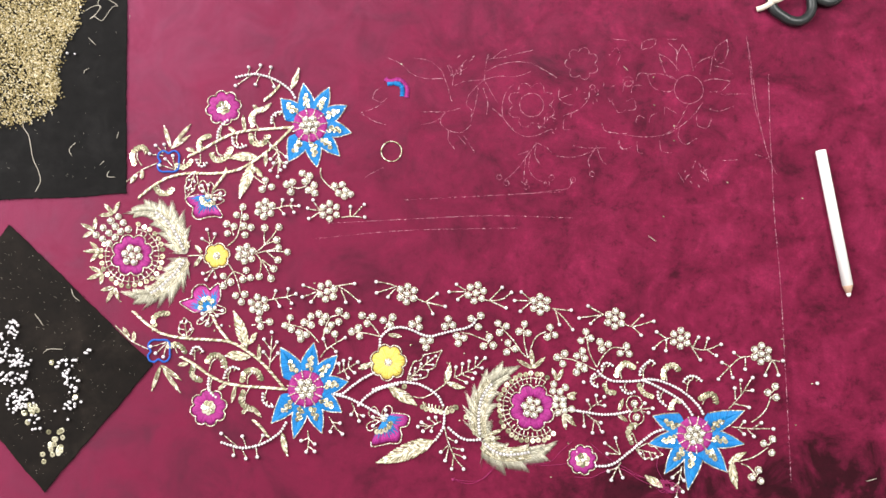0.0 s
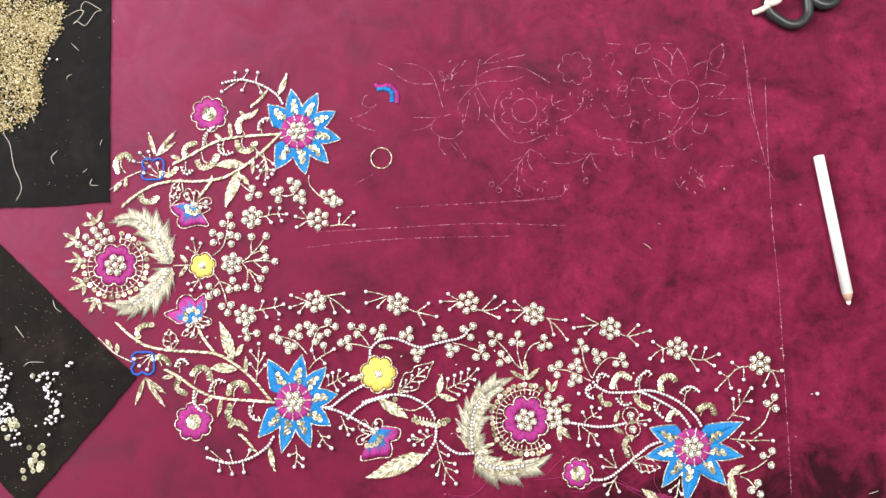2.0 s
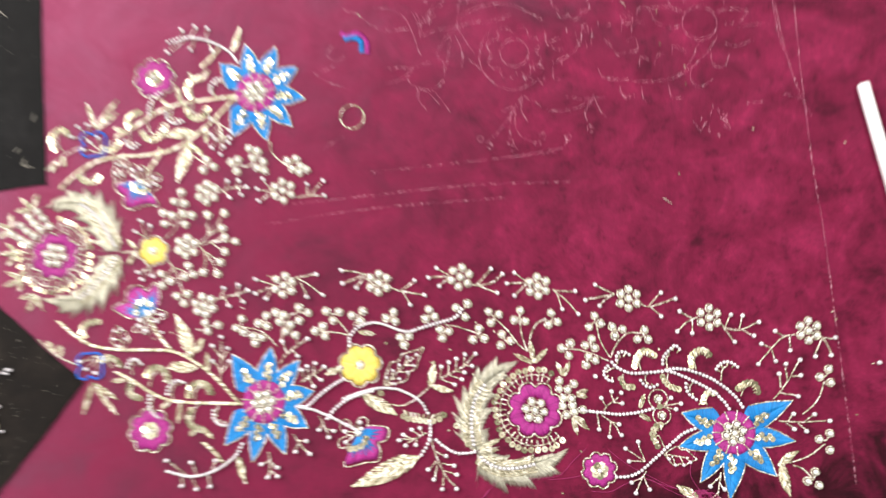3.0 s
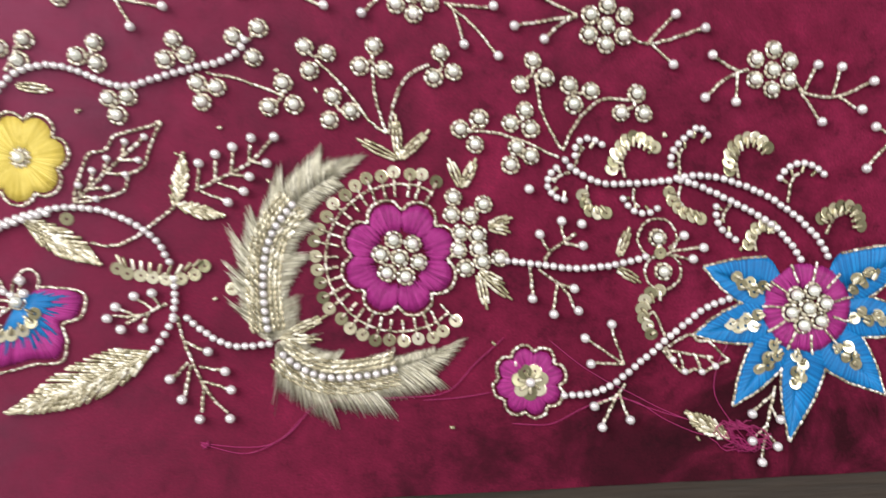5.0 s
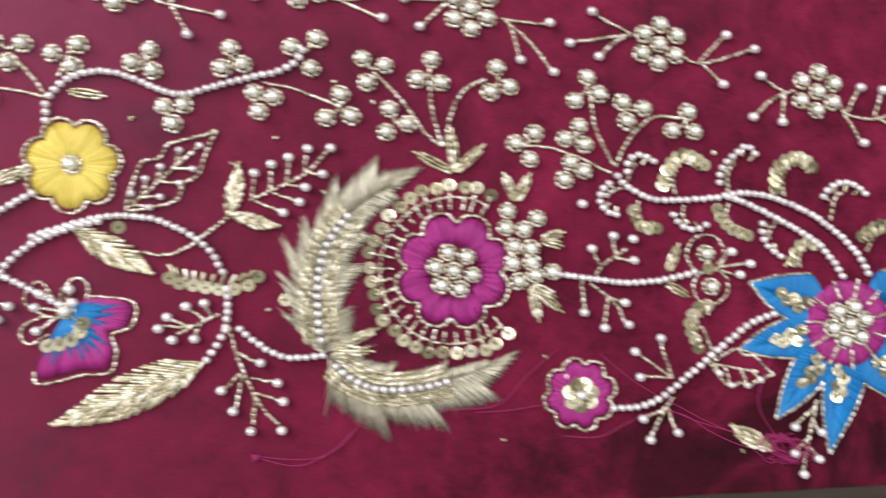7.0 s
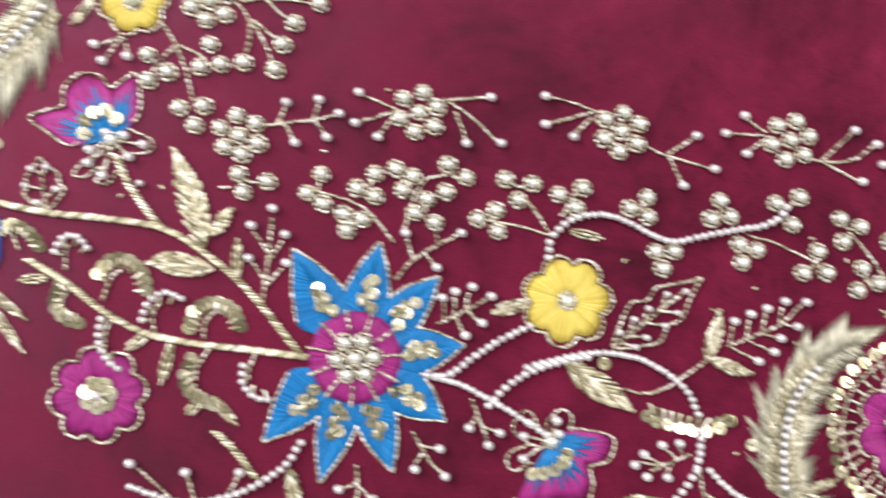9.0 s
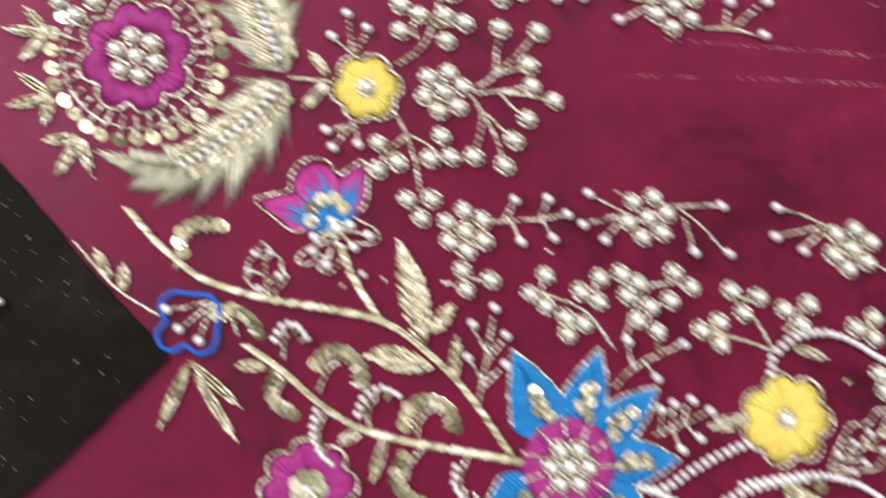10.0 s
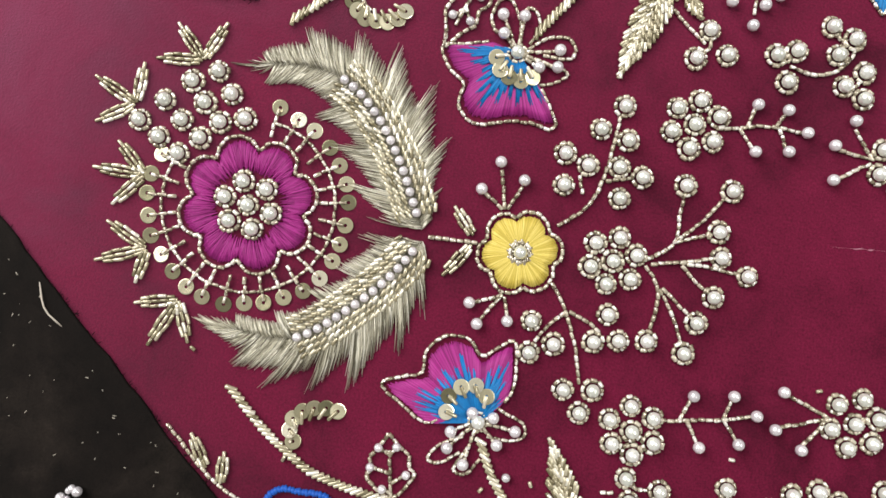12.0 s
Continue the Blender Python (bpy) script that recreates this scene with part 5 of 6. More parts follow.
        sprig([[(-224.8, 76), (-233.8, 77)], [(-224.9, 78.3), (-229.6, 82.9)], [(-223.2, 79.1), (-223.7, 83.3)]], [(-235.6, 77.5), (-231, 84.3), (-224.2, 85.2)])
        sprig([[(-140.6, 88.1), (-131.4, 77.4), (-129.5, 65.8)], [(-132.3, 79.7), (-136.5, 82.1)], [(-131.4, 75.1), (-134.5, 69.6)], [(-130.1, 70.4), (-125.5, 69.4)]], [(-137.4, 83.5), (-135, 69.1), (-124.6, 69.4), (-129.2, 63.4)])


branch_side(np.array(((1, 0, 0), (0, 1, 0))), False)
branch_side(np.array(((0.9793, -0.0513, -4.54), (0.0017, -0.9570, -7.24))), True)

outline_leaf((-201.4, -71.7), (-204.6, -55.3), 11.0, [(-206.5, -59.2), (-202.1, -58.4), (-207.8, -64.3), (-198.8, -64.9), (-204.1, -69.2)])
outline_leaf((-198.3, 63.1), (-205.8, 40.8), 9.0, [(-203.3, 55.7), (-198.8, 54.2), (-205, 48.9), (-200.5, 48)])
half_flower((-183.3, -49.2), [(-191.2, -48.9), (-195.7, -51.5), (-202, -47.8), (-207.6, -43.7), (-202.3, -41.2), (-198, -39.7), (-198, -34.5), (-194.1, -30.3), (-188.5, -30.1), (-184.7, -33.8), (-181.2, -31.1), (-177.6, -28.9), (-176.4, -34.6), (-176.2, -40.2), (-177.8, -44)],
            [[(-180.5, -44.5), (-175.9, -46.6), (-171.7, -48.3), (-171.6, -51.6), (-175.6, -52.9), (-180.7, -52.3)], [(-186.2, -53.2), (-191.4, -56), (-194.4, -60.1), (-191.4, -60.8), (-186.3, -57.4)], [(-184.4, -55.7), (-187.7, -61.9), (-184.1, -62.5), (-181.2, -58.1)]],
            [(-179.7, -47.6), (-173.9, -50.1), (-177.9, -54.1), (-189.6, -52.5), (-189.9, -56.6), (-185.4, -60.1), (-185, -47.1)], [(-191.4, -47.8), (-191.4, -43.8), (-188.7, -41.2), (-185.2, -40.3), (-182.2, -42.6)])
cord([(-181.9, -53.9), (-178, -61.8), (-172.2, -69.6), (-166.8, -75.9)])
half_flower((-187.8, 42.2), [(-194.8, 44), (-200.6, 42.3), (-205.7, 41.2), (-203.2, 36.2), (-199.2, 33.3), (-199.8, 28.4), (-197.1, 24.7), (-192.2, 24.4), (-189, 25.5), (-183.2, 26.4), (-176.2, 25.6), (-177.9, 30.4), (-181, 34.8)],
            [[(-189.7, 44.8), (-195.1, 48.2), (-194.6, 53.9), (-191.3, 55.2), (-188.3, 50)], [(-187.6, 45.1), (-188, 52.2), (-185.4, 54), (-183.2, 49.4), (-185.4, 44.8)], [(-185.2, 43.4), (-180.8, 47), (-175.3, 47.8), (-173.8, 43.1), (-181.5, 42.6)], [(-184.8, 41.3), (-174.6, 39.5), (-177, 36.9), (-181.8, 35.4), (-185.9, 39)]],
            [(-191.8, 46.3), (-192.7, 50.9), (-187.4, 51.3), (-177.5, 44.4), (-182, 39.4), (-177.5, 40.1)], [(-192.7, 40.1), (-191.4, 37.2), (-189, 35.8), (-185.9, 35.3), (-183.3, 36.6)])
cord([(-183.8, 47.6), (-179.7, 53.4), (-175.6, 59.1), (-173.4, 64.4)])

# trefoils over the star, and their twins across the opening
for pearls, st in (([(-119.9, -56.2), (-124, -62.2), (-119, -65.3)], [(-122, -61.1), (-109, -64.6), (-102.4, -69.6), (-96.7, -76.4)]), ([(-112.5, -68.1), (-106.8, -69.5), (-111.3, -73.1)], None), ([(-108.8, -60), (-103.5, -55.2), (-103.2, -62.2)], None),
                   ([(-97.1, -53.3), (-94.7, -59.8), (-91.7, -55.4)], None), ([(-87, -62.2), (-90.7, -66.7), (-84.3, -69.4)], None), ([(-80.9, -51.2), (-75.1, -54.9), (-81.3, -59.7)], [(-81.3, -54.4), (-87.8, -56.2), (-91.9, -64.6), (-93.7, -72.5)])):
    trefoil(pearls, st)
for pearls, st in (([(-124.3, 51.8), (-119.5, 53.6), (-120.7, 45.6)], [(-120.7, 49.7), (-112.7, 48.6), (-106.2, 53), (-104, 60.8)]), ([(-111.7, 60.9), (-105.7, 58.7), (-109.3, 54.2)], None), ([(-101.9, 50.9), (-106.6, 46.8), (-101.3, 44.4)], None),
                   ([(-85.3, 50.3), (-79, 51.3), (-82.1, 44.4)], [(-97, 65.4), (-95.5, 56.3), (-86.2, 47.2), (-79.5, 44.4)]), ([(-76.3, 46.2), (-72.3, 43.4), (-77.2, 41.7)], None)):
    trefoil(pearls, st)
rosette((-89.2, 29.7), 30)
sprig([[(-96.7, 30.1), (-102.1, 36.9)], [(-96.7, 29.2), (-104.1, 24.3)], [(-95.9, 30.1), (-105.4, 31)]], [(-102.5, 38.7), (-105.8, 23.4), (-106.7, 31.9)])
sprig([[(-79.9, 24.4), (-69.5, 25.2), (-62.8, 24.3)], [(-72.6, 25.2), (-72.3, 31.2)], [(-70.4, 25.2), (-62.8, 33.3)]], [(-72.3, 33), (-61, 34.7), (-60.6, 24.3)])

# ---- loose things on the velvet ----
ring = thing("bead_bracelet", *(-39.1, 78.6), "thin ring of threaded gold beads lying on velvet", "bead ring")
rc, rr = (-39.1, 78.6), 8.3
for i in range(24):
    a = 2 * math.pi * i / 24
    piece("bead", BUGLE, ring, rc[0] + rr * math.cos(a), rc[1] + rr * math.sin(a), 0.0, math.degrees(a) + 90, (0, 0), (1.02, 0.9, 0.9))

patch = thing("stitched_patch", *(-32.1, 134), "unfinished blue patch with a magenta satin rim", "embroidered patch")
for name, mat, line, w in (("rim", MAGENTA, [(-44.1, 139.7), (-40.4, 137.3), (-32.1, 138.7), (-26.2, 131.6), (-26.7, 123.9)], 4.0), ("core", BLUE, [(-42.3, 135.4), (-35, 135.8), (-30.3, 132.5), (-30.3, 124.9)], 4.4)):
    g = Geo()
    xy, dd = curve(line, 0.45)
    for p, t in zip(xy, dd):
        s = np.array((-t[1], t[0]))
        k = rng.uniform(0.7, 1.15)
        g.thread([p - s * w / 2 * k, p, p + s * w / 2 * k], 0.6, 0.3 if name == "rim" else 0.5, 0.4)
    part(name, g, mat, patch)


def pencil(a, b):
    a, b = np.array(a), np.array(b)
    n = np.linalg.norm(b - a)
    d = (b - a) / n
    ob = thing("pencil", *a, "white marking pencil with bare wood cone lying on velvet", "pencil")
    white = material("white_lacquer", (0.82, 0.81, 0.80), 0.35, 0, 0, 0.5, 0.3)
    bare = material("bare_wood", (0.55, 0.36, 0.26), 0.7)
    lead = material("white_lead", (0.80, 0.74, 0.72), 0.8)
    for name, mat, rows in (("barrel", white, ((0.0, 3.5), (0.004, 4.0), (0.925, 4.0))), ("wood_cone", bare, ((0.925, 3.9), (0.93, 3.7), (0.975, 1.9))), ("lead", lead, ((0.975, 1.85), (0.992, 1.5), (1.0, 0.8)))):
        g = Geo()
        sides = 12
        for t, r in rows:
            c = a + d * n * t
            for i in range(sides):
                w = 2 * math.pi * (i + 0.5) / sides
                s = np.array((-d[1], d[0])) * math.cos(w) * r
                g.v.append((c[0] + s[0], c[1] + s[1], 4.0 - 1.2 * max(0, t - 0.925) / 0.075 + math.sin(w) * r))
        for k in range(len(rows) - 1):
            for i in range(sides):
                j = (i + 1) % sides
                g.f.append((k * sides + i, k * sides + j, (k + 1) * sides + j, (k + 1) * sides + i))
        g.f.append(tuple(reversed(range(sides))))
        g.f.append(tuple(range((len(rows) - 1) * sides, len(rows) * sides)))
        part(name, g, mat, ob)


pencil((311.2, 76.6), (327.8, -42.6))


def tube(name, pts, r, mat, parent, label="", flat=1.0, closed=True):
    """A rounded bar bent along pts (x, y, z)."""
    cu = bpy.data.curves.new(name, "CURVE")
    cu.dimensions, cu.bevel_depth, cu.bevel_resolution, cu.resolution_u = "3D", r * 0.001, 4, 10
    sp = cu.splines.new("BEZIER")
    sp.bezier_points.add(len(pts) - 1)
    o = ORIGIN[parent.name]
    for bp, p in zip(sp.bezier_points, pts):
        bp.co = ((p[0] - o[0]) * 0.001, (p[1] - o[1]) * 0.001, p[2] * 0.001)
        bp.handle_left_type = bp.handle_right_type = "AUTO"
    sp.use_cyclic_u = closed
    tmp = new("tmp", cu)
    me = bpy.data.meshes.new_from_object(tmp.evaluated_get(bpy.context.evaluated_depsgraph_get()))
    bpy.data.objects.remove(tmp)
    me.name = name
    me.materials.clear()
    me.materials.append(mat)
    ob = new(name, me)
    ob.parent = parent
    return tagged(ob, label)


def scissors():
    c = (295.8, 201.4)
    ob = thing("scissors", *c, "black-handled scissors with a cloth scrap tied on", "scissors")
    black = material("black_plastic_handle", (0.012, 0.015, 0.016), 0.38)
    steel = material("scissor_steel", (0.5, 0.5, 0.5), 0.3, 1.0)
    rag = material("cloth_scrap", (0.62, 0.56, 0.47), 0.9)
    tube("handle_loop", [(*p, 4.2) for p in [(277.4, 200.1), (285.8, 190.3), (298.1, 185.7), (308.3, 191.5), (310.9, 202.7), (307.4, 214.4), (294.5, 218.6), (282.4, 213.8)]], 4.0, black, ob)
    tube("handle_loop", [(*p, 4.2) for p in [(312.8, 209.5), (319.4, 203.6), (328.9, 202.9), (335.4, 209.2), (334.9, 223), (324.4, 229), (313.6, 223.2)]], 4.0, black, ob)
    for q, side in (((284.9, 216.2), 1), ((314.7, 225.7), -1)):
        g = Geo()
        tip = (298.7, 369.5)
        q2 = np.array(q)
        t2 = np.array(tip) + np.array((side * 4.0, 0))
        d = (t2 - q2) / np.linalg.norm(t2 - q2)
        s = np.array((-d[1], d[0]))
        g.slab([tuple(q2 - s * 4), tuple(q2 + s * 4), tuple(q2 * 0.5 + t2 * 0.5 + s * 5), tuple(t2), tuple(q2 * 0.5 + t2 * 0.5 - s * 5)], 2.2 + side, 4.0 + side)
        part("blade", g, steel, ob)
    tube("cloth_scrap", [(*p, z) for p, z in zip([(266, 197.4), (269.7, 197.8), (275.5, 200.2), (280.4, 204.1), (283.5, 207.9)], (1.5, 3.5, 7.5, 8.0, 6.0))], 2.2, rag, ob, "frayed beige cloth scrap", closed=False)
    tube("cloth_scrap", [(*p, z) for p, z in zip([(273.8, 203.1), (277.5, 201.7), (282.3, 203.1), (286.8, 206.9)], (7.0, 9.0, 9.0, 6.0))], 2.4, rag, ob, "frayed beige cloth scrap", closed=False)


scissors()

# gold beads heaped on the black pad
heap = thing("gold_bead_heap", *(-337.3, 168.8), "heap of tiny gold glass beads on black velvet", "beads", kind="stuff")
PILE = vary_islands(material("loose_gold_bead", (0.6, 0.5, 0.3), 0.25, 0.35, 0, 0.8),
                    [(0.0, (0.16, 0.12, 0.045)), (0.35, (0.42, 0.34, 0.16)), (0.75, (0.66, 0.56, 0.33)), (1.0, (0.95, 0.90, 0.74))])
g = Geo()
edge = [(-300.5, 246.8), (-296.7, 207.4), (-300.4, 187.9), (-304.7, 180.7), (-313.1, 163.8), (-314.9, 144.7), (-313.3, 130.4), (-316.3, 118.6), (-333.9, 106.9), (-352, 104.7), (-384.1, 109.7)]
ea = np.array(edge)
for i in range(9000):
    t = rng.uniform(0, len(edge) - 1.001)
    e = ea[int(t)] * (1 - t % 1) + ea[int(t) + 1] * (t % 1)
    root = np.array(PAD_A[3]) + np.array((5.0, -5.0)) + np.array((0, rng.uniform(-60, 0)))
    f = rng.uniform(0.0, 1.0) ** 0.45
    p = root + (e - root) * (f * 1.02 if rng.random() < 0.93 else f * 1.07)
    p = p + np.array((rng.gauss(0, 1.2), rng.gauss(0, 1.2)))
    z = 1.2 + rng.uniform(0.1, 1.0) + 4.0 * max(0, 1 - f) ** 0.7
    a = rng.uniform(0, math.pi)
    u = np.array((math.cos(a), math.sin(a))) * rng.uniform(0.45, 0.8)
    g.bead(p - u, p + u, rng.uniform(0.36, 0.6), z, z + rng.uniform(-0.3, 0.3), 4)
part("bead_grains", g, PILE, heap, kind="stuff", smooth=False)


def scatter_piece(kind, p, z):
    name, me, cat, label = {"pearl": ("loose_pearl", SEED_PEARL, "pearl", "loose white pearl on the dark pad"),
                            "sequin": ("loose_sequin", SEQ, "sequin", "loose gold sequin on the dark pad")}[kind]
    ob = new(name, me)
    s = rng.uniform(0.75, 1.15) if kind == "pearl" else 1.0
    ob.scale = (s, s, s)
    ob.location = (p[0] * 0.001, p[1] * 0.001, (z + (1.1 * s if kind == "pearl" else 0.1)) * 0.001)
    ob.rotation_euler = (rng.uniform(-0.15, 0.15) if kind == "sequin" else 0, 0, rng.uniform(0, 6))
    tagged(ob, label, cat, "loose beads on the pads")


for kind, c, r, n in (("pearl", (-338.5, -63.6), 7.5, 22), ("pearl", (-335.5, -85.4), 7.5, 28), ("pearl", (-333.5, -120.1), 9.0, 30), ("sequin", (-321.8, -126.7), 6.0, 6), ("pearl", (-292.2, -90.3), 6.0, 8),
                      ("pearl", (-296.2, -98.9), 3.5, 8), ("pearl", (-291.5, -122.7), 6.0, 12), ("sequin", (-306.7, -150.4), 7.5, 7), ("sequin", (-298.2, -146.2), 4.0, 4), ("pearl", (-279.5, -81.6), 3.5, 5),
                      ("pearl", (-339.9, -100.7), 9.0, 22), ("pearl", (-352.2, -78.7), 14.0, 40),
                      ("pearl", (-326.0, -97.0), 10.0, 18), ("pearl", (-325.0, -119.0), 9.0, 20), ("pearl", (-291.0, -107.0), 7.0, 14), ("pearl", (-300.0, -92.0), 6.0, 8),
                      ("pearl", (-319.0, -136.0), 6.0, 8), ("sequin", (-303.0, -156.0), 8.0, 8), ("sequin", (-323.0, -131.0), 6.0, 7)):
    for i in range(n):
        a, q = rng.uniform(0, 2 * math.pi), r * math.sqrt(rng.uniform(0, 1))
        scatter_piece(kind, (c[0] + q * math.cos(a) * 0.8, c[1] + q * math.sin(a)), 1.2)
for p in [(-296.5, 201.5), (-305.6, 161.9), (-299.6, 161.3), (-327.8, 127.7), (-339.4, 123.5), (-307.6, -90.1), (-302.6, -127.7), (-313.6, -140.9), (-292.3, -134.3), (-282.5, -120.7), (-287.8, -109.8), (-285, -104.3)]:
    scatter_piece("pearl", p, 1.2)
for p in [(-310.1, -166.5), (-311.3, -160.9), (-307.6, -90.1), (-287.8, -117.2)]:
    scatter_piece("sequin", p, 1.2)
speck = thing("bead_specks", *(-297, -83.7), "tiny seed beads and lint on dark pads", "beads", kind="stuff")
g = Geo()
for pad, n in ((PAD_A, 80), (PAD_B, 300)):
    corner = [np.array(p) for p in pad]
    for i in range(n):
        u, v = rng.uniform(0.03, 0.97), rng.uniform(0.03, 0.97)
        p = (corner[0] * (1 - u) + corner[1] * u) * (1 - v) + (corner[3] * (1 - u) + corner[2] * u) * v
        d = turned((1, 0), rng.uniform(0, 360)) * rng.uniform(0.1, 0.45)
        k = rng.uniform(0.04, 0.12) * (1.8 if i % 9 == 0 else 1)
        g.bead(p - d, p + d, k, 1.2 + k * 0.8, None, 4)
part("specks", g, LINT, speck, kind="stuff")
for line in ([(-340.4, 109.3), (-338.9, 100), (-334, 91.9), (-329.9, 74.2), (-324.6, 62.6), (-323.2, 54.9), (-326.9, 46.5)], [(-292.6, 198.6), (-285.8, 202.4), (-280.2, 202.4), (-284.1, 195.1), (-288.5, 191.2), (-285.4, 193.7), (-280.6, 190.3), (-277.4, 190.7), (-270.4, 201.4), (-265.8, 202.3), (-269.7, 205.3), (-279.2, 210.2), (-282.7, 204.8), (-279.7, 200.9)], [(-289.2, 175.2), (-282.9, 169)], [(-287.6, 149.3), (-291.1, 147.4), (-291.5, 144.5)],
             [(-296, 87), (-300.8, 81.4), (-298.7, 75.8)], [(-268, 63.7), (-269.4, 58.9), (-263, 58.3)], [(-261.4, 95.6), (-262.9, 90.5)], [(-330, 118.7), (-329.5, 109.2)], [(-318.6, 117.6), (-315.8, 109.6)], [(-322.6, -51.6), (-318.5, -56.6), (-315.5, -60.8)], [(-314.6, -82.7), (-310.3, -79.6), (-299.4, -79.7)], [(-275.6, 68.5), (-272.1, 71.9)]):
    loose_thread(line, LINT, "pale snippet of thread on a dark velvet pad", 0.45, 1.5)
loose_thread([(-294.5, -31.7), (-292.1, -38), (-287.5, -41.6)], LINT, "pale curled thread at the pad's edge", 0.45, 1.5)
for line in ([(-257.1, 194.5), (-255.7, 194.9), (-256.6, 192.5)], [(-262.5, -61.6), (-254.3, -69.4)], [(153.2, 149.6), (156.8, 145.8)], [(168.9, 8), (175.1, 3.1)], [(334.1, -187.4), (342.2, -185.3)], [(183.8, 155.2), (186, 153.3)]):
    loose_thread(line, LINT, "pale snippet of thread on crimson velvet", 0.4, 0.3)
for line in ([(8.7, -182.8), (19.9, -184.5), (28.7, -184.2), (36, -180.2), (42.6, -173.5), (52.4, -171.4), (70.1, -171.7), (84.5, -170.8), (94, -162.3), (103.4, -154.7)], [(8.6, -183.2), (21.5, -186.5), (32.3, -182.6), (38.8, -176.8)], [(99, -171.7), (88, -172.8), (77.2, -173)], [(104.7, -182), (116.6, -182.8), (125.9, -178.9), (135.2, -175.8), (144.3, -177.3), (153.3, -183.4), (164.3, -188.7), (171.6, -189.3)],
             [(137.1, -174.1), (147.9, -179.3), (160.7, -183.9), (169.9, -187.3)], [(174.7, -159.9), (170.7, -167.1), (169.4, -176.2), (174.6, -185.7), (179.1, -191.6)], [(117.8, -156.5), (126.6, -164.3), (135.4, -170.4), (142.6, -174.4), (153.4, -180.6), (168, -187.1)]):
    loose_thread(line, PINK_THREAD, "loose magenta silk thread trailing over the velvet", 0.28, 0.3)
tangle = thing("thread_tangle", *(177.2, -189.6), "tangled magenta silk thread on velvet", "thread")
kc = np.array((177.2, -189.6))
for k in range(9):
    g = Geo()
    ph, w, hgt = rng.uniform(0, 6), rng.uniform(4, 9), rng.uniform(2, 5)
    pts = [kc + np.array((w * math.cos(ph + t * 2.3) + rng.uniform(-1.5, 1.5), hgt * math.sin(ph + t * 2.0) + rng.uniform(-1.5, 1.5))) for t in np.linspace(0, 4, 22)]
    g.thread(pts, 0.34, 0.3 + 0.15 * k, 0.3)
    part("strand", g, PINK_THREAD, tangle)
knot = thing("thread_knot", *(9, -183), "small magenta thread knot on velvet", "thread")
g = Geo()
for k in range(8):
    c = np.array((9, -183))
    v = np.array((rng.uniform(-1.6, 1.6), rng.uniform(-1.6, 1.6)))
    g.thread([c - v, c + turned(v, 60) * 0.5, c + v], 0.5, 0.5, 0.6)
part("strand", g, PINK_THREAD, knot)

# stray beads
for p in [(-24, -78.6), (18.8, -85.4), (5.3, -92.9), (48.8, -75.2), (37.1, -68.6), (156.5, -93.7), (19.2, -135), (14.5, -137.9)] + [(273.4, -76), (274.9, -81.3), (280.6, -143.6), (295.3, -111.5)] + [(-30.7, 152), (177.9, 139.9), (177.9, 116.1), (193.3, 98.6), (192.8, 86.3), (235.3, 51.2), (181.9, 23.5), (296.1, 37.7)]:
    ob = new("stray_bead", BUGLE)
    ob.matrix_basis = Matrix.Translation((p[0] * 0.001, p[1] * 0.001, 0)) @ pose(0, 0, 0, 0, 0, rng.uniform(0, 180)) @ Matrix.Diagonal((0.7, 0.9, 0.9, 1))
    tagged(ob, "tiny stray gold bead lying on velvet", "bead", "stray beads")
ob = new("loose_pearl", END_PEARL)
ob.location = (*(v * 0.001 for v in (299, -111.1)), 0.0015)
tagged(ob, "single loose white pearl on crimson velvet", "pearl")

for p in [(-29.0, -111.2), (19.9, -135.2)]:
    ob = new("stray_sequin", SEQ)
    ob.location = (p[0] * 0.001, p[1] * 0.001, 0.0003)
    ob.rotation_euler = (0.05, -0.08, rng.uniform(0, 6))
    tagged(ob, "single pale gold sequin lying by the embroidery", "sequin", "stray sequins")
for p in [(-100.6, -28.8), (-119.5, -49.0), (-255.5, -42.2), (-168.0, -62.7), (-180.0, -65.9), (-23.3, -78.3), (32.8, -102.5), (156.9, -93.6), (179.7, -130.6), (100.0, -156.4), (163.6, -190.1), (85.8, -182.1), (106.6, -163.1)]:
    ob = new("stray_bead", BUGLE)
    ob.matrix_basis = Matrix.Translation((p[0] * 0.001, p[1] * 0.001, 0)) @ pose(0, 0, 0, 0, 0, rng.uniform(0, 180)) @ Matrix.Diagonal((0.75, 0.95, 0.95, 1))
    tagged(ob, "tiny stray gold bead lying on velvet", "bead", "stray beads")
ob = new("loose_pearl", SEED_PEARL)
ob.location = (-174.3 * 0.001, -61.8 * 0.001, 0.0011)
tagged(ob, "small loose white pearl beside a bead cord", "pearl")

# ---- chalk drawing of the pattern still to be sewn ----
chalk = thing("chalk_drawing", *(110.4, 116.5), "faint chalk outlines of flowers drawn on velvet", "chalk drawing")


def chalk_line(pts, cover=0.6, w=0.35):
    xy, d = curve(pts, 0.9)
    g, rows = Geo(), []
    for p, u in zip(xy, d):
        patchy = noise.noise(Vector((p[0] * 0.12, p[1] * 0.12, 4))) * 0.5 + rng.random() > cover + 0.12
        p = p + turned(u, 90) * rng.uniform(-0.16, 0.16)
        rows.append((p, u, 0.02 if patchy else w / 2 * rng.uniform(0.5, 1.25), 0.03))
    g.tube(rows, 4)
    part("chalk_line", g, CHALK, chalk)


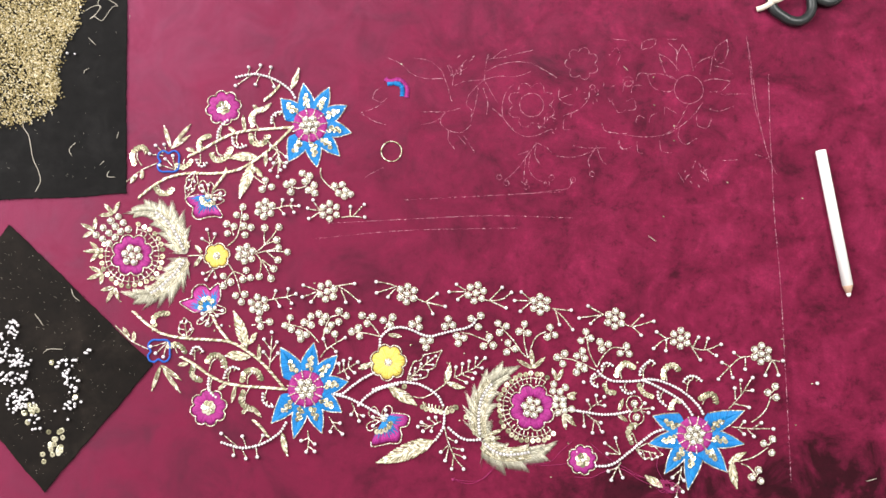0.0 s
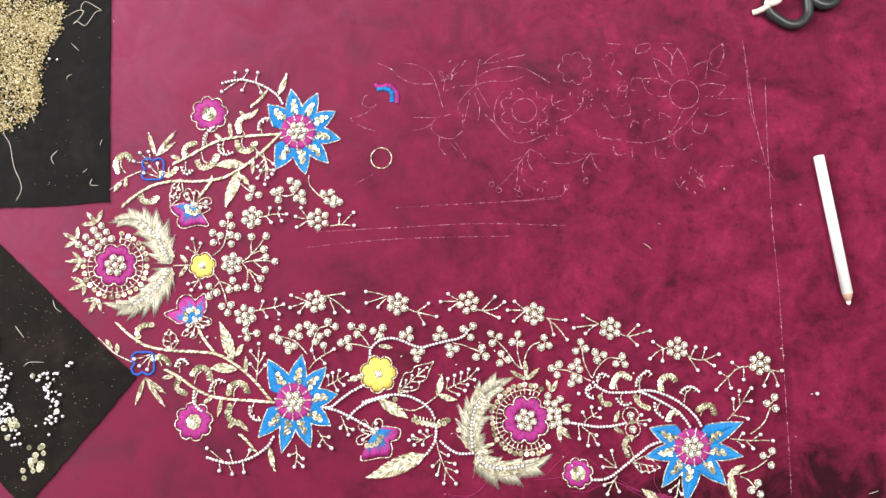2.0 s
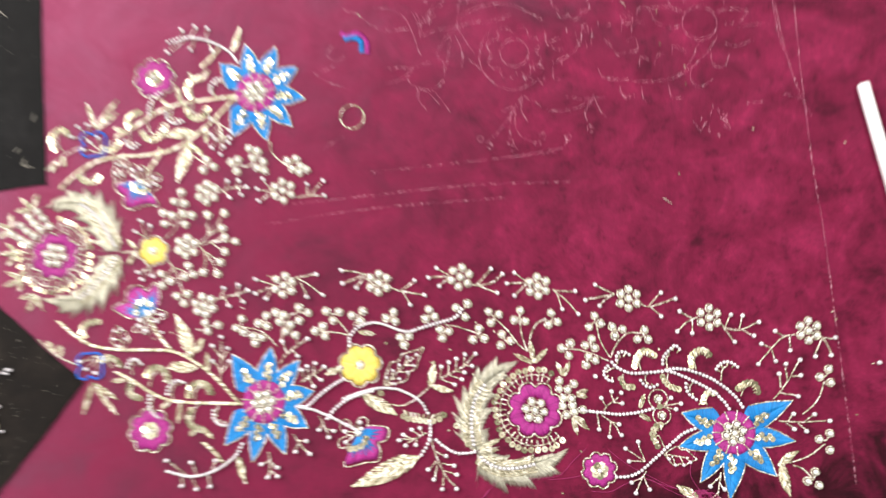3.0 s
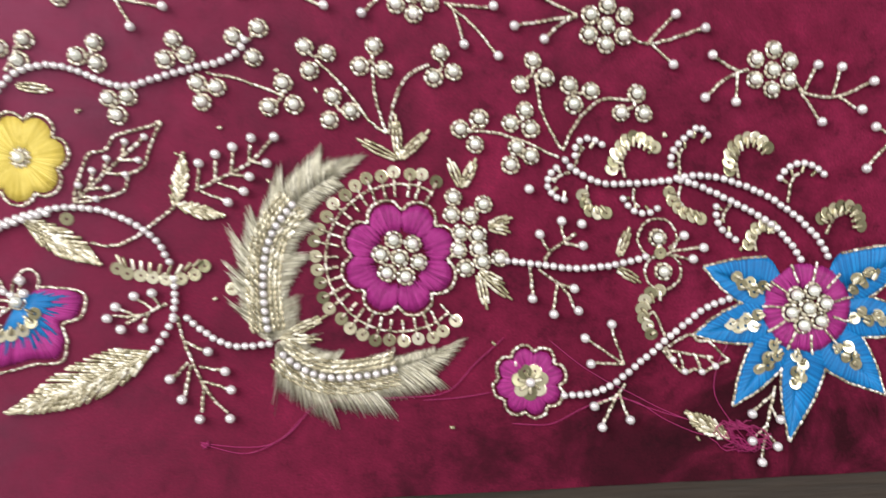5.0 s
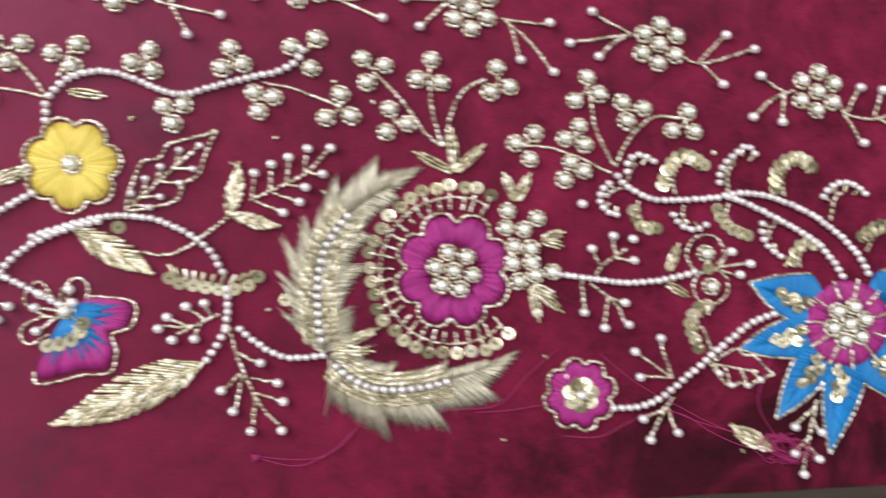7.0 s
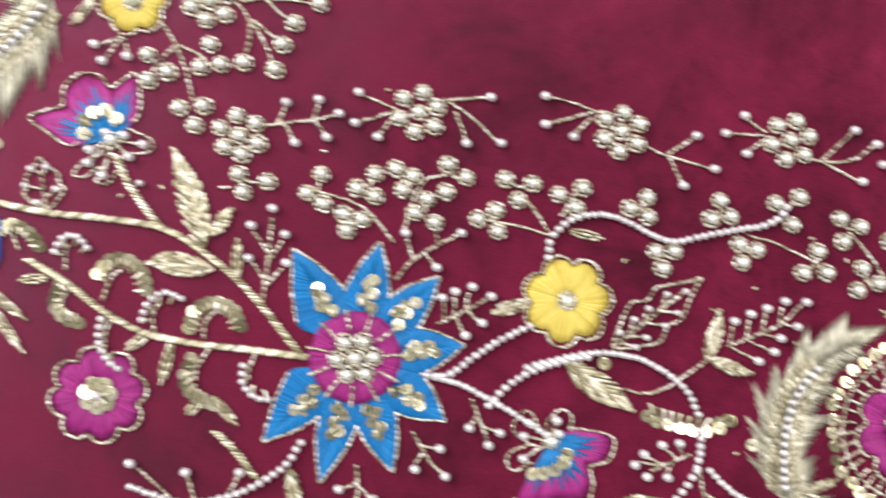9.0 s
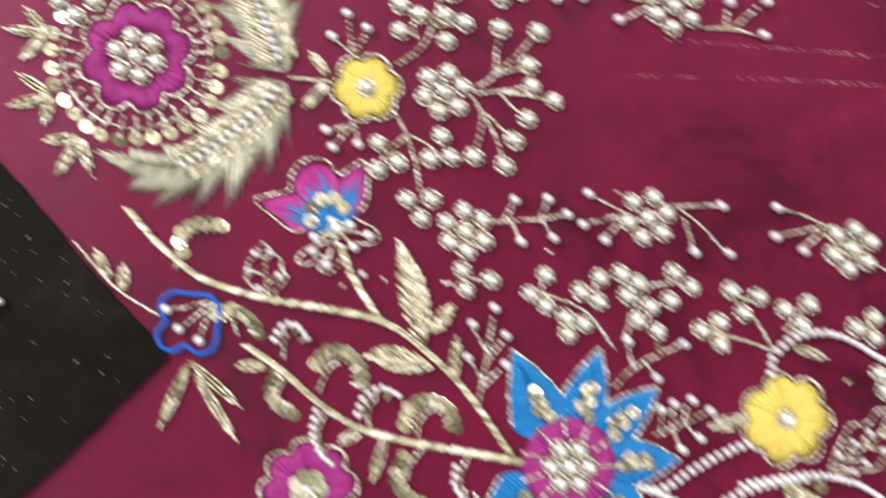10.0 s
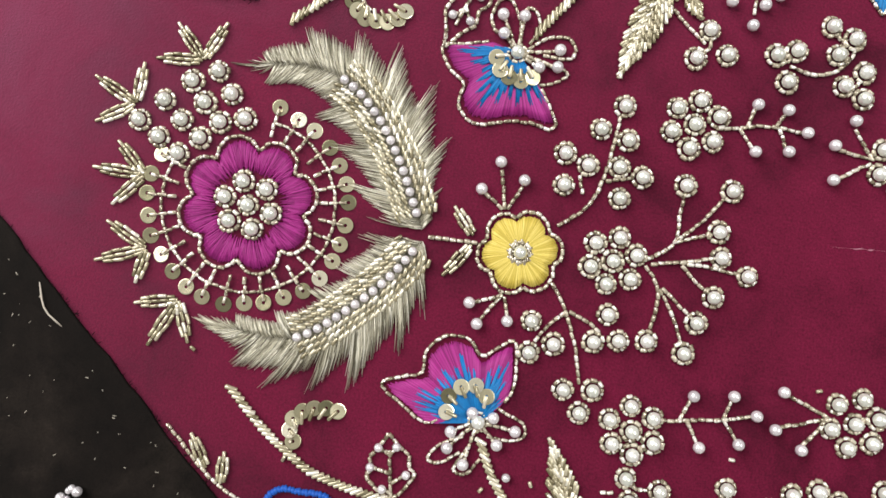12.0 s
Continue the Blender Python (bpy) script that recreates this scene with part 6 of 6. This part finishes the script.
def chalk_ring(c, r, lobes=0, depth=0.15, cover=0.6):
    chalk_line([(c[0] + r * (1 + (depth * (abs(math.sin(lobes * a / 2)) - 0.5) if lobes else 0)) * math.cos(a), c[1] + r * (1 + (depth * (abs(math.sin(lobes * a / 2)) - 0.5) if lobes else 0)) * math.sin(a)) for a in np.linspace(0, 2 * math.pi, 8 * max(3, lobes) + 1)], cover)


chalk_ring((76.5, 117.0), 9.9, 0, 0.0, 0.75)
chalk_ring((76.5, 117.0), 17.2, 8, 0.3, 0.50)
chalk_ring((118.8, 152.1), 12.2, 7, 0.3, 0.75)
chalk_ring((156.8, 136.6), 4.2, 0, 0.0, 0.50)
chalk_ring((127.1, 131.8), 2.1, 0, 0.0, 0.50)
chalk_ring((48.9, 56.7), 2.1, 0, 0.0, 0.50)
chalk_ring((54.6, 51.7), 2.1, 0, 0.0, 0.50)
chalk_ring((69.2, 53.5), 2.1, 0, 0.0, 0.50)
chalk_ring((71.0, 48.6), 2.1, 0, 0.0, 0.50)
chalk_ring((87.6, 51.4), 2.1, 0, 0.0, 0.50)
chalk_ring((91.6, 56.3), 2.1, 0, 0.0, 0.50)
chalk_ring((124.7, 58.9), 2.1, 0, 0.0, 0.50)
chalk_ring((109.0, 54.1), 2.1, 0, 0.0, 0.50)
chalk_ring((207.0, 129.5), 12.0, 0, 0.0, 0.75)
for line in ([(-41.8, 157.4), (-31.0, 152.2), (-22.2, 144.0), (-10.5, 139.9), (3.3, 139.8)],
             [(-20.2, 157.2), (-8.4, 155.1), (1.4, 147.9), (4.3, 141.8)],
             [(4.3, 141.8), (7.2, 133.7), (9.0, 125.6), (10.9, 119.6)],
             [(11.1, 133.7), (12.1, 141.8), (10.3, 149.9)],
             [(12.1, 141.8), (18.1, 149.8), (24.1, 156.9)],
             [(15.1, 143.8), (23.1, 148.8)],
             [(7.3, 150.9), (10.2, 143.8)],
             [(-14.6, 111.8), (-4.8, 111.7), (5.0, 111.6), (17.7, 114.5)],
             [(-14.6, 100.8), (-2.9, 103.7), (4.9, 110.6)],
             [(5.0, 111.6), (1.0, 102.6), (8.7, 95.6), (18.4, 94.5), (26.3, 100.4)],
             [(7.7, 95.6), (7.6, 87.6), (12.4, 80.7)],
             [(20.3, 91.5), (24.1, 85.5), (28.9, 77.6)]):
    chalk_line(line, 0.58)
for line in ([(15.5, 91.6), (22.2, 83.6)],
             [(13.0, 133.7), (20.9, 137.2), (28.8, 138.0), (37.7, 138.5)],
             [(37.7, 138.5), (38.8, 149.7), (41.0, 159.8)],
             [(41.0, 159.8), (42.9, 155.7), (50.9, 161.8), (56.9, 164.8)],
             [(44.9, 156.8), (54.7, 157.7), (64.7, 160.7), (78.6, 163.7)],
             [(39.7, 145.6), (48.7, 150.6), (62.6, 153.6), (76.3, 152.5), (88.0, 146.3), (97.7, 140.1)],
             [(37.7, 138.5), (48.5, 141.5), (64.3, 141.4), (76.2, 145.3)],
             [(37.7, 138.5), (42.4, 129.4), (48.1, 119.3)],
             [(44.1, 114.3), (51.8, 107.2), (59.4, 97.2), (69.1, 91.1), (78.8, 91.0), (90.7, 95.9)],
             [(24.7, 125.5), (30.7, 132.5), (37.7, 138.5)],
             [(24.7, 125.5), (22.6, 117.5), (26.5, 113.4), (26.4, 105.4)],
             [(32.6, 131.5), (30.5, 119.4), (26.3, 103.4)]):
    chalk_line(line, 0.58)
for line in ([(36.6, 131.5), (40.3, 119.3), (39.1, 109.3)],
             [(62.2, 135.3), (55.1, 127.3), (52.0, 115.2), (53.7, 105.2), (61.4, 96.1)],
             [(99.5, 131.0), (99.2, 122.9), (105.0, 117.8), (110.9, 116.8)],
             [(101.2, 122.9), (109.2, 125.9)],
             [(125.1, 130.8), (122.8, 120.7), (114.7, 112.7), (102.7, 107.8)],
             [(102.7, 104.8), (102.4, 96.8), (107.3, 95.8)],
             [(142.4, 120.6), (148.0, 110.4), (153.9, 112.4)],
             [(133.9, 100.5), (137.6, 94.5), (154.2, 92.4)],
             [(147.0, 84.5), (149.8, 80.5), (154.1, 79.4)],
             [(141.8, 159.1), (148.0, 165.2), (150.7, 159.1), (147.5, 150.9)],
             [(109.8, 82.8), (119.5, 80.7), (128.3, 80.6), (137.1, 80.6)],
             [(129.4, 82.6), (122.2, 70.8), (122.9, 64.9)]):
    chalk_line(line, 0.58)
for line in ([(129.3, 80.6), (132.9, 70.7), (136.6, 66.7)],
             [(95.9, 74.0), (107.6, 72.9), (117.4, 74.8), (127.3, 78.7)],
             [(79.7, 85.0), (72.6, 75.2), (62.6, 62.4), (52.7, 53.7)],
             [(70.6, 73.2), (69.3, 59.4), (68.2, 51.6)],
             [(74.6, 77.1), (73.3, 63.3), (78.9, 55.4), (87.6, 51.4)],
             [(79.7, 85.0), (78.4, 75.1), (82.1, 67.2)],
             [(80.6, 85.0), (88.3, 81.0), (92.1, 77.0)],
             [(64.8, 75.3), (72.7, 78.2)],
             [(-54.6, 123.1), (-52.6, 129.1), (-47.7, 132.1)],
             [(-54.6, 123.1), (-47.7, 120.0), (-41.9, 124.0)],
             [(-64.3, 111.2), (-55.5, 114.1), (-45.8, 119.0)],
             [(-63.3, 110.1), (-53.6, 104.1), (-43.8, 101.0)]):
    chalk_line(line, 0.58)
for line in ([(-61.3, 56.7), (-53.6, 61.5), (-45.8, 65.4)],
             [(62.2, 42.8), (77.7, 43.6), (93.2, 45.5), (104.9, 47.3), (109.0, 55.1)],
             [(183.2, 160.2), (185.7, 150.0), (189.3, 141.8), (197.1, 137.7)],
             [(183.2, 160.2), (191.9, 155.0), (199.4, 145.8)],
             [(203.4, 168.3), (198.0, 158.0), (197.4, 145.8)],
             [(203.4, 168.3), (208.9, 158.0), (211.3, 145.7)],
             [(211.4, 146.7), (217.7, 153.8), (227.8, 157.8)],
             [(225.0, 142.5), (226.4, 149.7), (227.8, 157.8)],
             [(240.5, 172.1), (231.1, 165.0), (229.7, 155.8), (235.4, 151.6), (240.9, 161.8), (240.5, 172.1)],
             [(229.4, 149.6), (237.2, 147.6), (244.9, 143.4)],
             [(219.8, 136.5), (228.8, 138.4), (241.6, 136.3)],
             [(224.3, 127.3), (234.2, 128.3), (241.5, 135.3)]):
    chalk_line(line, 0.58)
for line in ([(222.6, 113.2), (231.3, 111.1), (243.4, 115.0)],
             [(173.5, 142.9), (183.4, 142.9), (195.2, 139.7)],
             [(173.5, 142.9), (177.0, 131.7), (188.7, 127.6), (194.7, 129.6)],
             [(139.2, 93.8), (151.8, 91.7), (171.3, 89.6), (187.2, 92.4), (197.4, 101.3), (206.0, 117.4)],
             [(217.9, 118.3), (209.5, 107.3), (197.2, 97.3), (187.1, 91.4)],
             [(163.4, 136.9), (165.6, 143.0), (172.5, 142.9), (173.4, 138.9)],
             [(152.2, 127.9), (154.5, 136.0), (161.4, 136.9)],
             [(159.1, 126.8), (161.3, 132.9), (169.2, 132.8)],
             [(162.0, 101.6), (164.2, 107.6), (169.1, 105.6)],
             [(172.8, 101.5), (175.0, 107.5), (180.0, 109.5)],
             [(185.9, 108.5), (187.1, 114.5), (195.8, 109.4)],
             [(156.5, 111.7), (162.5, 113.7), (160.8, 121.8), (154.9, 119.8)]):
    chalk_line(line, 0.58)
for line in ([(147.7, 86.8), (149.4, 79.8), (157.3, 80.7)],
             [(162.4, 85.7), (163.0, 77.7), (166.9, 75.7)],
             [(181.0, 86.5), (182.6, 77.5), (190.4, 76.5)],
             [(198.3, 99.3), (196.8, 89.4), (202.4, 83.3), (211.5, 88.2)],
             [(212.5, 109.3), (213.0, 99.2), (220.8, 97.1), (225.1, 105.1)],
             [(168.4, 163.4), (170.7, 170.5), (180.7, 172.5), (178.5, 166.4), (168.4, 163.4)],
             [(145.9, 172.8), (158.8, 171.6)],
             [(190.7, 172.5), (198.6, 172.4)],
             [(191.5, 169.4), (198.2, 162.1), (197.8, 154.0)],
             [(234.1, 125.2), (245.9, 125.5), (255.8, 125.5)],
             [(258.9, 74.9), (264.7, 72.8), (269.4, 70.8)],
             [(207.4, 63.4), (210.0, 69.3)]):
    chalk_line(line, 0.58)
for line in ([(216.2, 64.3), (219.6, 54.4)],
             [(195.5, 59.6), (200.0, 51.7)],
             [(233.1, 69.5), (244.9, 70.0)],
             [(256.7, 176.1), (258.8, 159.7), (260.6, 139.2), (263.0, 112.9), (266.6, 88.8), (272.2, 66.8), (276.5, 57.9)],
             [(273.7, 142.2), (273.3, 118.9), (272.5, 88.7), (272.7, 58.9), (272.6, 48.4)],
             [(258.1, 165.8), (260.4, 119.0), (264.3, 100.8)]):
    chalk_line(line, 0.58)
chalk_line([(272.6, 68.5), (272.6, 22.3), (274.4, -23.2), (274.8, -67), (274.9, -137.2), (274.7, -188)], 0.36, 0.45)
chalk_line([(-90.7, 19.7), (-27.9, 22.5), (39.9, 25.1), (107.8, 22.8)], 0.28, 0.4)
chalk_line([(-27.8, 38.5), (40.1, 41.6), (99.2, 44.4)], 0.28, 0.4)
chalk_line([(-103, 7.1), (-27.9, 13.4), (62.3, 14.9)], 0.2, 0.4)
for k in range(46):
    c = [(207.2, 57.4), (129.2, 123.6), (18.7, 150.3), (89.2, 97.8)][k % 4]
    p = np.array(c) + np.array((rng.gauss(0, 7), rng.gauss(0, 5)))
    u = np.array((rng.uniform(-1.6, 1.6), rng.uniform(-1.6, 1.6)))
    chalk_line([tuple(p - u), tuple(p + u)], 0.9, 0.45)
